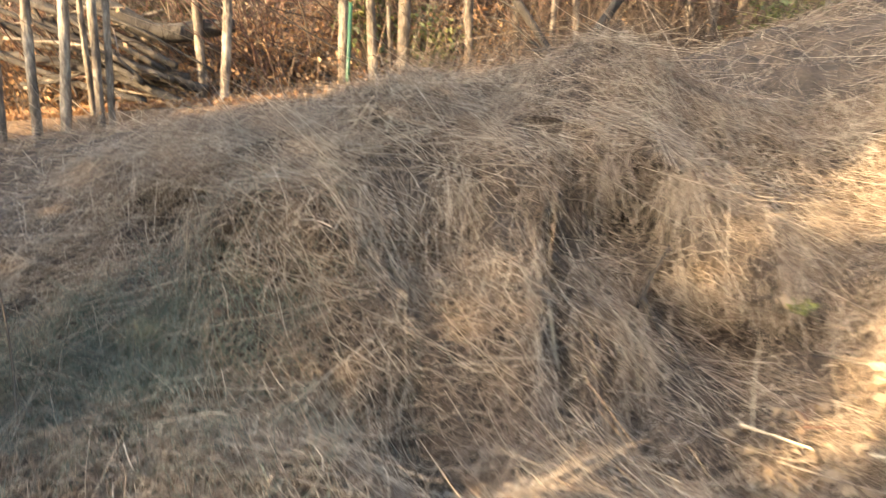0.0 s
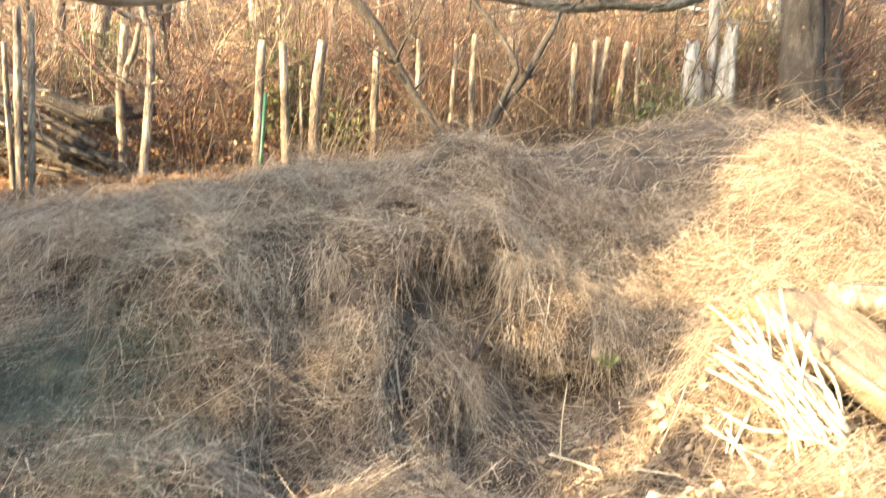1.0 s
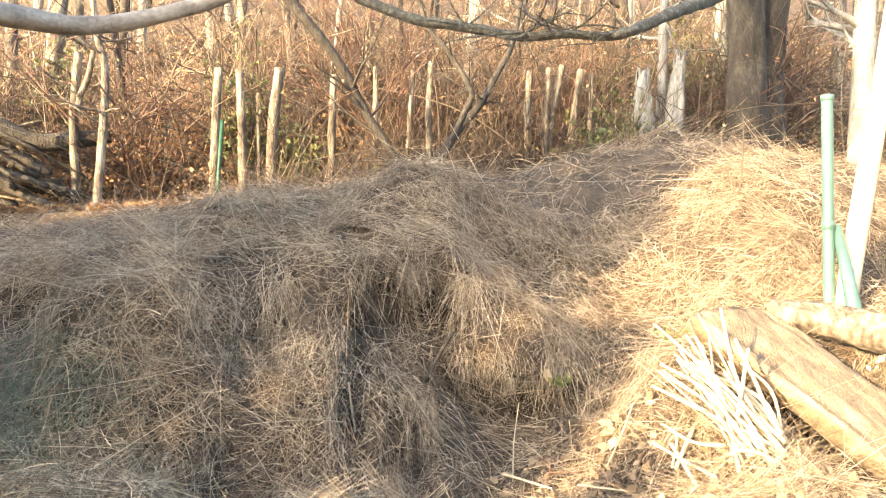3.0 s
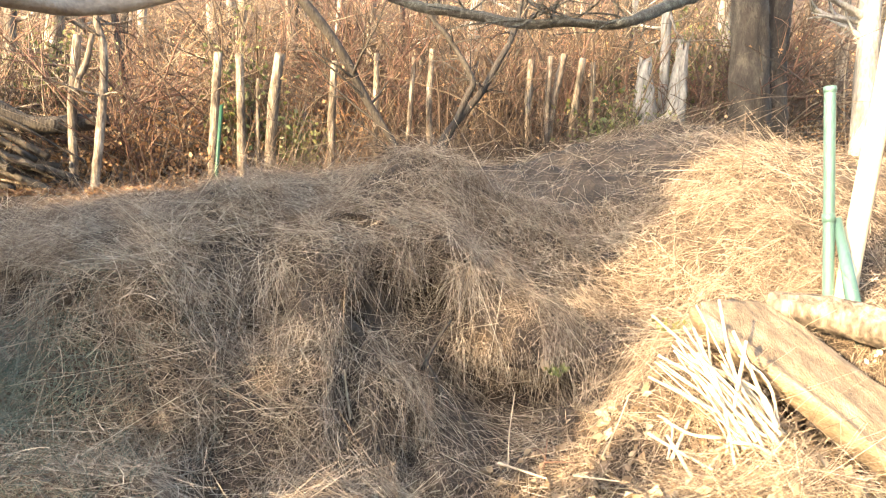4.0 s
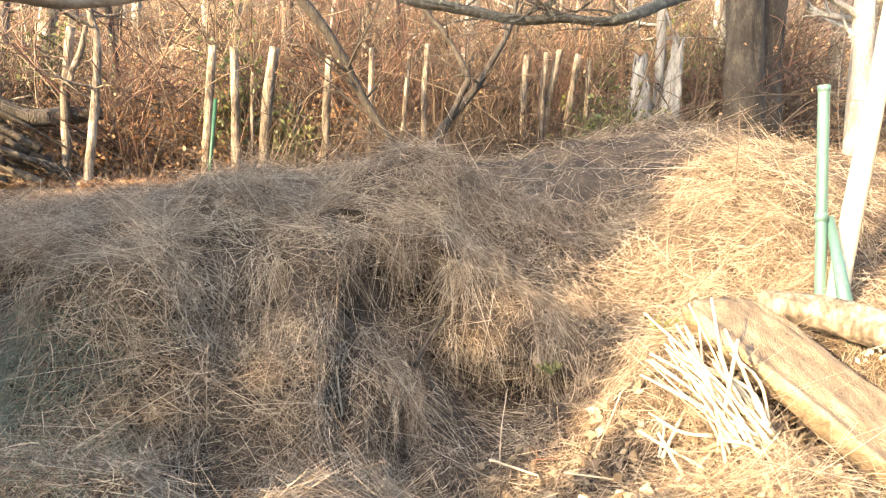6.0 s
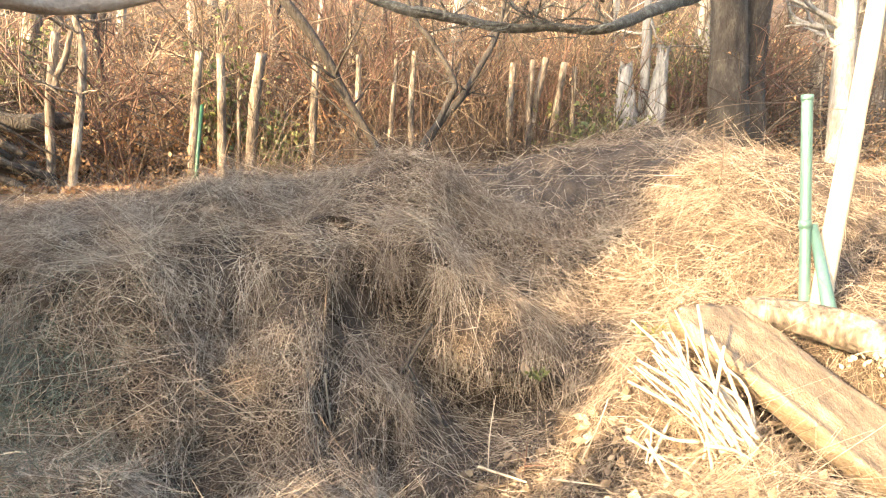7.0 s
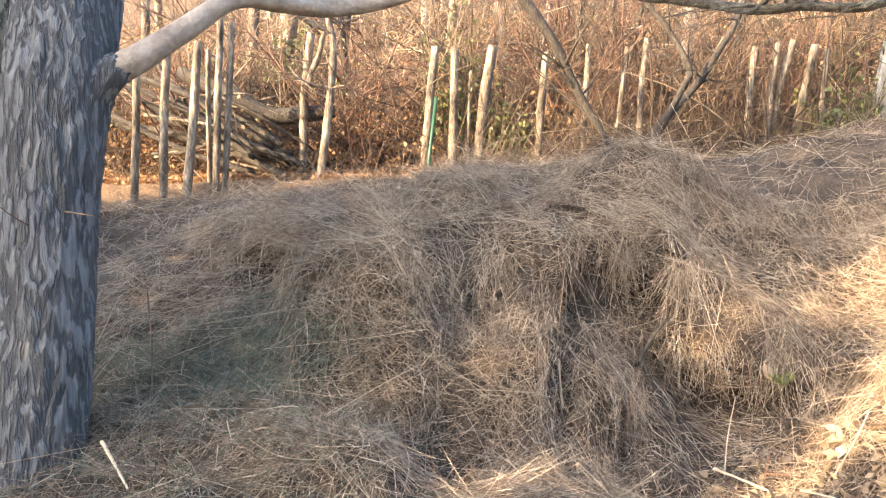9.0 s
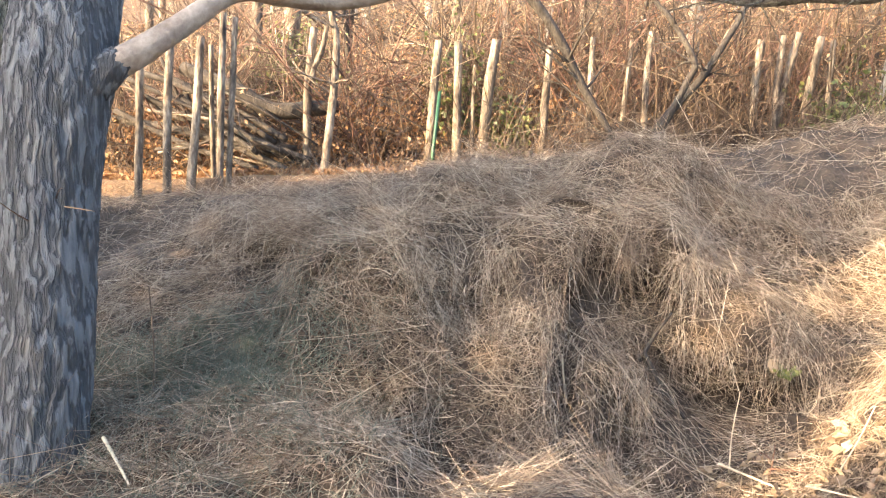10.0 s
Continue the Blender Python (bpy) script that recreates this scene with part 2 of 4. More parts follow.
def leaves(place, size, flat=0.5, lift=0.0):
    """Many small curled leaves: two bent halves each. flat: 1 lies level, 0 stands any way."""
    n = len(place)
    place = np.asarray(place, float)
    nrm = rng.normal(size=(n, 3)) * (1 - flat) + np.array([0, 0, 1.0]) * (flat + 0.05)
    nrm /= np.linalg.norm(nrm, axis=1)[:, None]
    d = np.cross(nrm, rng.normal(size=(n, 3)))
    d /= np.linalg.norm(d, axis=1)[:, None] + 1e-9
    e = np.cross(nrm, d)
    size = np.broadcast_to(size, n)[:, None]
    curl = rng.uniform(-0.1, 0.4, (n, 1))
    c = place + nrm * lift
    v = np.stack([c - d * size * 0.5, c - e * size * 0.32 + nrm * size * curl, c + d * size * 0.55 + nrm * size * curl * 0.5,
                  c + e * size * 0.32 + nrm * size * curl, c + d * size * 0.05], 1)
    f = np.array([[0, 1, 2, 4], [0, 4, 2, 3]])
    return v.reshape(-1, 3), (f[None] + (np.arange(n) * 5)[:, None, None]).reshape(-1, 4)


def lattice(ix, iy, seed):
    h = np.sin(ix * 127.1 + iy * 311.7 + seed * 74.7) * 43758.5453
    return h - np.floor(h)


def lumps(x, y, seed=0.0):
    """Smooth uneven ground, -1 to 1."""
    ix, iy = np.floor(x), np.floor(y)
    fx, fy = x - ix, y - iy
    fx, fy = fx * fx * (3 - 2 * fx), fy * fy * (3 - 2 * fy)
    a, b = lattice(ix, iy, seed), lattice(ix + 1, iy, seed)
    c, d = lattice(ix, iy + 1, seed), lattice(ix + 1, iy + 1, seed)
    return 2 * (a + (b - a) * fx + (c - a) * fy + (a - b - c + d) * fx * fy) - 1


# ---- lie of the land ----
MOUNDS = [  # x, y, reach in x, reach in y, height
    (0.75, 3.40, 0.81, 0.64, 0.43), (-0.29, 2.93, 0.80, 0.45, 0.28), (-0.91, 3.51, 0.81, 0.76, 0.15), (0.17, 2.33, 0.38, 0.33, -0.23),
    (-0.16, 2.37, 0.75, 0.31, 0.27), (0.88, 2.94, 0.45, 0.30, 0.10), (0.62, 2.59, 0.33, 0.30, -0.27), (1.19, 2.32, 0.34, 0.59, -0.34),
    (-0.07, 4.25, 0.80, 0.57, 0.15), (2.80, 3.55, 0.50, 0.60, 0.20), (2.97, 4.60, 1.40, 1.05, 0.31), (2.30, 1.85, 0.35, 0.60, -0.10),
    (0.66, 1.70, 1.08, 0.30, -0.32), (-2.58, 4.09, 0.67, 0.88, -0.30), (-0.85, 2.32, 0.30, 0.30, 0.24), (3.64, 7.02, 1.08, 1.28, 0.36)]
MOUNDS += [(-3.40, 6.00, 2.10, 1.50, -0.22), (2.64, 1.95, 0.17, 0.30, -0.26), (1.98, 1.55, 0.20, 0.30, -0.12), (2.40, 1.70, 0.35, 0.60, -0.16), (2.22, 1.80, 0.30, 0.50, -0.12), (1.66, 1.98, 0.25, 0.25, -0.10), (1.65, 3.00, 0.90, 0.60, -0.25), (0.75, 2.10, 0.25, 0.25, -0.30), (0.30, 2.40, 0.25, 0.40, 0.19), (1.20, 2.70, 0.25, 0.25, 0.23), (-0.00, 3.75, 0.90, 0.25, 0.05), (-0.90, 2.40, 0.25, 0.40, -0.17), (-0.45, 1.95, 0.25, 0.60, 0.05), (0.45, 2.70, 0.25, 0.25, 0.09), (0.45, 3.15, 0.60, 0.25, -0.12), (1.50, 2.55, 0.25, 0.25, -0.16)]
MOUNDS += [(-0.15, 3.30, 0.25, 0.60, 0.15), (1.05, 2.10, 0.25, 0.60, -0.10), (-0.30, 1.50, 0.25, 0.25, 0.12), (-0.45, 2.40, 0.25, 0.25, 0.04), (-0.00, 2.40, 0.25, 0.25, -0.10), (0.45, 2.10, 0.25, 0.25, -0.16), (0.30, 1.80, 0.25, 0.40, 0.13), (1.20, 3.30, 0.25, 0.40, -0.12), (0.90, 3.60, 0.40, 0.40, 0.07), (-0.15, 1.80, 0.25, 0.25, -0.04)]
BULGES = [  # pockets and clefts in the steep face: x, z, reach in x, reach in z, how far they go in
    (0.76, 0.82, 0.138, 0.156, -0.45), (0.36, 1.12, 0.125, 0.048, -0.28), (0.37, 0.58, 0.075, 0.228, -0.32), (0.82, 0.48, 0.150, 0.120, -0.36), (1.12, 0.41, 0.275, 0.108, -0.42),
    (0.52, 0.78, 0.163, 0.180, -0.16), (0.12, 0.88, 0.044, 0.120, -0.18), (-1.00, 0.74, 0.200, 0.144, -0.42), (-1.42, 0.48, 0.100, 0.072, -0.24), (-0.74, 0.58, 0.088, 0.144, -0.20)]
BULGES += [  # tufts and lobes that stand out over them
    (0.21, 0.70, 0.10, 0.20, 0.06), (-0.30, 0.94, 0.32, 0.06, 0.06), (0.57, 0.48, 0.14, 0.12, 0.05), (1.04, 0.70, 0.19, 0.10, 0.08), (1.56, 0.62, 0.10, 0.10, 0.08), (0.62, 1.05, 0.09, 0.07, 0.08),
    (0.90, 1.03, 0.13, 0.08, 0.08), (0.40, 1.22, 0.20, 0.04, 0.08), (-1.00, 0.94, 0.22, 0.05, 0.10), (0.05, 1.02, 0.14, 0.05, 0.05)]
BARE = [(2.62, 1.95, 0.20), (1.98, 1.55, 0.16), (2.10, 2.08, 0.20), (2.25, 1.75, 0.22), (2.40, 1.40, 0.22), (-1.36, 2.20, 0.10), (-1.02, 2.76, 0.13)]  # little hay lies here: under the split log, and where dark core poses as shade


def ground_height(x, y):
    x, y = np.asarray(x, float), np.asarray(y, float)
    xs, ys = np.clip(x, -9, 9), np.clip(y, -4, 4.9)
    z = 0.253 + 0.071 * xs + 0.154 * ys + 0.0045 * xs * ys
    up = np.clip(y - 7.7, 0, 40)
    z = z + 0.29 * up + 0.006 * np.minimum(up, 14) ** 2 + 0.05 * lumps(x * 0.8, y * 0.8, 3)
    return z


def hay_height(x, y, fine=True):
    x, y = np.asarray(x, float), np.asarray(y, float)
    z = ground_height(x, y)
    for a, b, rx, ry, h in MOUNDS:
        z = z + h * np.exp(-(((x - a) / rx) ** 2 + ((y - b) / ry) ** 2) ** 1.5)
    if fine:
        wx, wy = x + 0.10 * lumps(x * 4, y * 4, 7), y + 0.10 * lumps(x * 4, y * 4, 8)
        calm = 1 - 0.6 * np.exp(-(((x - 0.4) / 1.6) ** 2 + ((y - 2.5) / 1.0) ** 2) ** 2)
        z = z + calm * (0.13 * np.sqrt(np.abs(lumps(wx * 2.6, wy * 2.6, 1)) + 0.02) - 0.075) + 0.07 * np.sqrt(np.abs(lumps(wx * 6.0 + 4, wy * 6.0, 2)) + 0.02) - 0.04 + 0.02 * lumps(x * 14, y * 14, 5)
    edge = np.clip((7.0 + 0.3 * lumps(x * 1.3, y * 0 + 2, 9) - y) / 0.5, 0, 1)
    return z + 0.05 * edge - 0.06 * (1 - edge)


def hay_point(x, y):
    """A point of the heap's skin: the height, pushed out or in on the steep front."""
    z = hay_height(x, y)
    t = np.clip((y - 1.55) / 0.25, 0, 1) * np.clip((3.25 - y) / 0.3, 0, 1) * np.clip((x + 1.6) / 0.3, 0, 1) * np.clip((2.0 - x) / 0.25, 0, 1)
    out = 0.05 * lumps(x * 5.0, z * 6.0, 31) + 0.05 * lumps(x * 11, z * 11, 32)
    for a, b, rx, rz, h in BULGES:
        out = out + h * np.exp(-(((x - a) / rx) ** 2 + ((z - b) / rz) ** 2) ** 1.5)
    return np.stack([x + 0 * z, y - out * t, z - 0.03], -1)


def sheet(xs, ys, height):
    gx, gy = np.meshgrid(xs, ys)
    verts = height(gx, gy)
    verts = (verts if verts.ndim == 3 else np.stack([gx, gy, verts], -1)).reshape(-1, 3)
    n = len(xs)
    i, j = np.meshgrid(np.arange(len(ys) - 1), np.arange(n - 1), indexing="ij")
    a = i * n + j
    return verts, np.stack([a, a + 1, a + n + 1, a + n], -1).reshape(-1, 4)


far = np.r_[-160, -100, -60, -40, -28, -20, np.arange(-14, 14.01, 0.5), 20, 28, 40, 60, 100, 160]
deep = np.r_[-160, -100, -60, -30, -16, np.arange(-8, 24.01, 0.5), 28, 34, 42, 55, 75, 110, 170]
v, f = sheet(far, deep, lambda x, y: ground_height(x, y) - 0.03 - 0.6 * ((np.abs(x) < 5.4) & (y < 6.3) & (y > -2.6)))
tagged(new("ground", mesh_of("ground", v, f, SOIL)), "brown woodland floor rising behind the fence", "ground", kind="structure")

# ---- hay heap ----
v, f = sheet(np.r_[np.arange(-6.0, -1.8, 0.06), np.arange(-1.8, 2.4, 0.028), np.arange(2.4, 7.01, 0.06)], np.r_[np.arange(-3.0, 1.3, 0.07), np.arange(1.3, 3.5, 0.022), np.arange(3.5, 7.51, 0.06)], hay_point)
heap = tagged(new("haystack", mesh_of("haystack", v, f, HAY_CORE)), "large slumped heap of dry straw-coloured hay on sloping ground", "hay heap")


def hay_layer(n, x0, x1, y0, y1, length, radius, lift, seed, segs=3, clump=0.75):
    """Stems lying on the heap: combed downhill where it is steep, crossing one another elsewhere."""
    g = np.random.default_rng(seed)
    x, y = g.uniform(x0, x1, n * 4), g.uniform(y0, y1, n * 4)
    e = 0.015
    p = hay_point(x, y)
    nrm = np.cross(hay_point(x + e, y) - p, hay_point(x, y + e) - p) / e ** 2
    area = np.linalg.norm(nrm, axis=1)
    nrm /= area[:, None]
    keep = g.random(n * 4) < np.clip(area / 3.0, 0.2, 1)
    keep &= g.random(n * 4) < np.clip(0.72 + clump * lumps(x * 6.0, p[:, 2] * 7.0 + y * 2.0, 41), 0.2, 1)
    for a, b, r in BARE:
        keep &= g.random(n * 4) > 0.93 * np.exp(-(((x - a) ** 2 + (y - b) ** 2) / r ** 2) ** 2)
    # stems kept out of pockets; the dark core colour there stands for shade
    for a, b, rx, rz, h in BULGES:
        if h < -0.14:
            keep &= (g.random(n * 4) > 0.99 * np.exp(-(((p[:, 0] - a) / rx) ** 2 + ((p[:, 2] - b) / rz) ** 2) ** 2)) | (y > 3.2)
    x, y, p, nrm = (q[keep][:n] for q in (x, y, p, nrm))
    n = len(x)
    level = np.cross(nrm, (0.02, 0.01, 1.0))
    level /= np.linalg.norm(level, axis=1)[:, None] + 1e-9
    fall = np.cross(level, nrm)
    turn = 2.0 * lumps(x * 1.9, p[:, 2] * 2.5 + y, 11) + 1.4 * lumps(x * 5.5, p[:, 2] * 5.5 + y, 12) + g.normal(0, 0.75, n) + 0.7
    way = np.cos(turn)[:, None] * level - np.sin(turn)[:, None] * fall
    way = way + nrm * g.normal(0.05, 0.13, n)[:, None]
    way /= np.linalg.norm(way, axis=1)[:, None]
    bend = g.normal(0, 0.95, (n, 3)) - np.array([0, 0, 1]) * g.uniform(0.0, 0.30, n)[:, None]
    bend -= nrm * (0.9 * np.maximum(0, (bend * nrm).sum(1)))[:, None]
    ln = length * g.uniform(0.45, 1.5, n)
    root = p + nrm * (lift * g.random(n) ** 2)[:, None] - way * ln[:, None] * 0.4
    return strands(root, way, bend, ln, radius * g.uniform(0.6, 1.5, n), segs, 3)[:2]


v, f = joined([hay_layer(40000, -1.9, 2.8, 1.3, 3.9, 0.13, 0.00105, 0.03, 21), hay_layer(8000, 2.6, 5.2, 1.2, 3.8, 0.18, 0.0014, 0.03, 25), hay_layer(16000, -4.5, 5.5, 3.5, 7.0, 0.20, 0.0017, 0.03, 23), hay_layer(14000, -2.6, 3.2, 0.2, 1.4, 0.14, 0.0010, 0.03, 24)])
part("matted_hay", v, f, SHADED_HAY, heap, "brown matted under-layer of hay stems, darkened as shade between the pale ones", "stuff")
v, f = joined([hay_layer(44000, -1.9, 2.8, 1.3, 3.9, 0.125, 0.0011, 0.06, 28, 4, 1.0), hay_layer(8000, -1.9, 2.6, 1.3, 3.6, 0.17, 0.0014, 0.08, 22, 6, 1.2), hay_layer(6000, 2.6, 5.2, 1.2, 3.8, 0.20, 0.0014, 0.06, 29, 3, 0.8),
               hay_layer(12000, -4.5, 5.5, 3.5, 7.0, 0.22, 0.0015, 0.05, 30, 3, 0.8), hay_layer(15000, -2.6, 3.2, 0.2, 1.4, 0.13, 0.0010, 0.05, 31, 4, 0.8)])
# fringes that hang over the pockets
g = np.random.default_rng(27)
hang = []
for x, y, wide, deep, n in ((0.62, 2.90, 0.04, 0.20, 220), (0.93, 2.86, 0.06, 0.22, 260), (0.98, 2.66, 0.10, 0.13, 260), (1.24, 2.68, 0.08, 0.12, 220), (1.56, 2.72, 0.07, 0.15, 260), (-0.42, 2.28, 0.20, 0.12, 300), (-0.06, 2.36, 0.12, 0.14, 260),
                            (0.20, 2.26, 0.06, 0.18, 260), (0.58, 2.32, 0.10, 0.13, 260), (0.08, 2.62, 0.05, 0.16, 200), (-1.05, 3.05, 0.14, 0.10, 160)):
    z = float(hay_point(np.array([x]), np.array([y]))[0, 2]) + 0.02
    root = np.array([x, y, z]) + g.normal(0, 1, (n, 3)) * (wide, 0.05, 0.05)
    way = g.normal(0, 0.35, (n, 3)) + (0, -0.35, -0.35)
    way /= np.linalg.norm(way, axis=1)[:, None]
    hang.append(strands(root, way, g.normal(0, 0.18, (n, 3)) - (0, 0, 0.75), deep * g.uniform(0.4, 1.2, n), g.uniform(0.0008, 0.0015, n), 4, 3)[:2])
v, f = joined([(v, f)] + hang)
part("loose_hay", v, f, HAY, heap, "loose pale dry hay stems", "stuff")

# ---- near tree ----
tree = thing("tree", (-1.23, 1.36, 0.35), "old grey tree with deeply furrowed bark beside the heap", "tree")
v, f = tube(spline([(-1.22, 1.28, 0.05), (-1.23, 1.36, 0.43), (-1.26, 1.48, 0.93), (-1.29, 1.55, 1.22), (-1.31, 1.63, 1.53), (-1.33, 1.75, 1.9), (-1.33, 1.9, 2.6), (-1.3, 2.1, 4.2)], 26),
            [0.165, 0.138, 0.132, 0.138, 0.160, 0.155, 0.12, 0.08], 132, 0.06, 2.0, 1.0, 0.012)
bole = part("trunk", v, f, NEAR_BARK, tree)
v, f = tube(spline([(-1.33, 1.60, 1.25), (-1.45, 1.65, 1.57), (-1.57, 1.73, 1.82), (-1.75, 1.85, 2.3), (-2.0, 2.0, 3.4)], 16), [0.10, 0.12, 0.11, 0.09, 0.05], 48, 0.06, 2.0, 4.0, 0.014)
part("fork", v, f, MOSSY_BARK, tree, "dark mossy second stem")
v, f = tube(spline([(-1.30, 1.60, 1.44), (-1.17, 1.63, 1.57), (-1.06, 1.71, 1.66), (-0.92, 1.91, 1.83), (-0.85, 2.03, 1.89), (-0.77, 2.20, 1.90), (-0.62, 2.37, 1.91), (-0.37, 2.57, 2.01), (-0.09, 2.73, 2.18), (0.4, 3.0, 2.7)], 8),
            [0.075, 0.05, 0.041, 0.036, 0.035, 0.037, 0.035, 0.032, 0.028, 0.02], 20, 0.18, 5.0, 2.0)
limb = part("limb", v, f, LIMB, tree, "pale bare low limb")
v, f = tube(spline([(-1.38, 1.60, 1.32), (-1.25, 1.612, 1.49), (-1.16, 1.635, 1.575), (-1.11, 1.665, 1.62)], 12), [0.13, 0.09, 0.06, 0.047], 40, 0.1, 4.0, 6.0, 0.005)
part("branch_collar", v, f, NEAR_BARK, limb, "rough bark collar round the limb's foot")

# ---- fence of stakes ----
POSTS = [  # foot, top, radius
    ((-3.49, 6.06, 0.62), (-3.52, 6.17, 1.76), 0.037), ((-3.22, 6.09, 0.65), (-3.26, 6.24, 1.95), 0.039), ((-3.00, 6.13, 0.71), (-2.98, 6.28, 2.02), 0.042),
    ((-2.98, 6.57, 0.80), (-3.01, 6.57, 1.97), 0.024), ((-2.74, 6.17, 0.76), (-2.79, 6.34, 2.25), 0.034), ((-2.68, 6.24, 0.75), (-2.70, 6.40, 2.22), 0.029),
    ((-2.18, 7.06, 1.05), (-2.16, 7.13, 2.23), 0.042), ((-0.90, 7.05, 0.97), (-0.88, 7.14, 2.17), 0.044), ((-0.63, 7.14, 1.10), (-0.69, 7.22, 2.18), 0.044),
    ((-0.48, 7.22, 1.10), (-0.51, 7.26, 1.96), 0.022), ((-0.36, 7.11, 1.14), (-0.30, 7.17, 2.21), 0.055), ((0.24, 7.13, 1.21), (0.23, 7.19, 2.18), 0.039),
    ((0.68, 7.29, 1.28), (0.65, 7.35, 2.30), 0.029), ((1.02, 7.36, 1.39), (1.04, 7.40, 2.30), 0.026)]
POSTS += [
    ((1.24, 7.33, 1.41), (1.22, 7.39, 2.39), 0.032), ((2.32, 7.42, 1.50), (2.29, 7.44, 2.37), 0.039), ((2.50, 7.37, 1.50), (2.49, 7.42, 2.42), 0.033),
    ((2.53, 7.47, 1.50), (2.66, 7.50, 2.46), 0.039), ((2.78, 7.44, 1.51), (2.86, 7.47, 2.43), 0.039), ((3.04, 7.51, 1.50), (3.00, 7.55, 2.41), 0.028)]
for i, (foot, top, r) in enumerate(POSTS):
    foot, top = np.array(foot), np.array(top)
    low = foot - (top - foot) * 0.25
    wob = rng.normal(0, 0.012, 3) * (1, 1, 0)
    v, f = tube(spline([low, foot, (foot + top) / 2 + wob, top], 5), [r * 1.08, r, r, r * 0.9], 12, 0.16, 4.0, i * 3.7)
    tagged(new("fence_post", mesh_of("fence_post", v, f, POST)), "rough round weathered wooden fence post set in the ground", "fence post", "stakes of the fence")
v, f = tube([(-0.82, 6.83, 0.9), (-0.83, 6.85, 1.06), (-0.81, 6.95, 1.68)], [0.018], 8)
tagged(new("garden_stake", mesh_of("garden_stake", v, f, TEAL)), "thin green coated stake beside a post", "stake")


def sapling(points, radii, mat, label, name="sapling", category="young tree", group="", twigs=14, reach=0.5, seed=0, sides=10):
    """A stem with side twigs that fork once."""
    g = np.random.default_rng(seed)
    line = spline(points, 6)
    ob = thing(name, tuple(line[0]), label, category, group)
    v, f = tube(line, radii, sides, 0.15, 5.0, seed)
    part("trunk", v, f, mat, ob)
    if twigs:
        k = g.integers(len(line) // 3, len(line), twigs)
        d = g.normal(size=(twigs, 3)) * (1, 1, 0.5) + (0, 0, 0.45)
        d /= np.linalg.norm(d, axis=1)[:, None]
        ln = reach * g.uniform(0.5, 1.3, twigs)
        v1, f1, l1 = strands(line[k], d, g.normal(0, 0.2, (twigs, 3)) + (0, 0, 0.1), ln, radii[-1] * 0.6, 5, 5, 0.4)
        m = twigs * 3
        w = g.integers(0, twigs, m)
        d2 = d[w] + g.normal(0, 0.55, (m, 3))
        d2 /= np.linalg.norm(d2, axis=1)[:, None]
        v2, f2, _ = strands(l1[w, g.integers(2, 6, m)], d2, g.normal(0, 0.2, (m, 3)), ln[w] * 0.6, radii[-1] * 0.28, 4, 3, 0.4)
        v, f = joined([(v1, f1), (v2, f2)])
        part("crown", v, f, mat, ob, "bare forking side twigs", "stuff")
    return ob


sapling([(-1.92, 6.75, 0.75), (-1.9, 6.78, 0.93), (-1.87, 6.88, 1.58), (-1.88, 6.97, 2.11), (-1.96, 7.02, 2.40), (-2.07, 7.16, 3.11), (-2.2, 7.3, 4.2)], [0.045, 0.04, 0.03, 0.02], POST, "crooked pale bare sapling among the stakes", seed=31)
sapling([(-2.14, 7.03, 1.70), (-2.12, 7.06, 1.85), (-2.06, 7.07, 1.99), (-2.02, 7.10, 2.25)], [0.03, 0.03, 0.024], POST, "short forked dead stem against a post", "dead_branch", "branch", twigs=0, seed=32)
sapling([(-0.6, 6.7, 3.3), (-0.29, 6.66, 2.88), (0.05, 6.66, 2.52), (0.30, 6.67, 2.22), (0.52, 6.68, 1.85), (0.69, 6.62, 1.60), (0.91, 6.55, 1.30), (1.0, 6.5, 1.15)], [0.055, 0.046, 0.036, 0.026], DARK_BARK, "dark dead branch slanting down behind the heap", "dead_branch", "branch", twigs=8, seed=33)
sapling([(1.18, 6.70, 1.2), (1.35, 6.73, 1.56), (1.63, 6.84, 1.91), (1.82, 6.97, 2.23), (2.00, 7.11, 2.58), (2.09, 7.25, 2.94), (2.2, 7.4, 3.8)], [0.042, 0.036, 0.028, 0.016], DARK_BARK, "leaning dark-barked sapling behind the heap", seed=34)
sapling([(1.20, 6.61, 1.2), (1.48, 6.65, 1.86), (1.53, 6.68, 2.08), (1.30, 6.77, 2.44), (1.13, 6.83, 2.64), (0.9, 7.0, 3.2)], [0.035, 0.03, 0.025, 0.015], DARK_BARK, "leaning dark-barked sapling behind the heap", seed=35)
sapling([(-3.48, 8.6, 1.1), (-3.42, 8.76, 1.89), (-3.44, 8.90, 2.62), (-3.48, 9.11, 3.73), (-3.5, 9.3, 6)], [0.09, 0.07, 0.06, 0.05], POST, "pale straight young tree behind the fence", seed=36)
sapling([(-3.40, 9.65, 1.1), (-3.34, 9.83, 2.07), (-3.31, 9.96, 2.77), (-3.28, 10.2, 4.0), (-3.2, 10.4, 6.5)], [0.15, 0.11, 0.1, 0.08], POST, "pale tree trunk behind the fence", "tree", "tree", seed=37)
sapling([(3.9, 7.6, 1.5), (3.90, 7.74, 2.51), (3.90, 7.83, 3.07), (3.93, 7.99, 4.07), (3.9, 8.1, 6)], [0.06, 0.055, 0.05, 0.04], BARK, "slim bare young tree by the stumps", seed=38)
sapling([(5.43, 6.3, 1.4), (5.47, 6.50, 2.53), (5.49, 6.64, 3.41), (5.5, 6.8, 5.5)], [0.13, 0.11, 0.1, 0.08], BARK, "smooth pale tree trunk in full sun", "tree", "tree", seed=39)

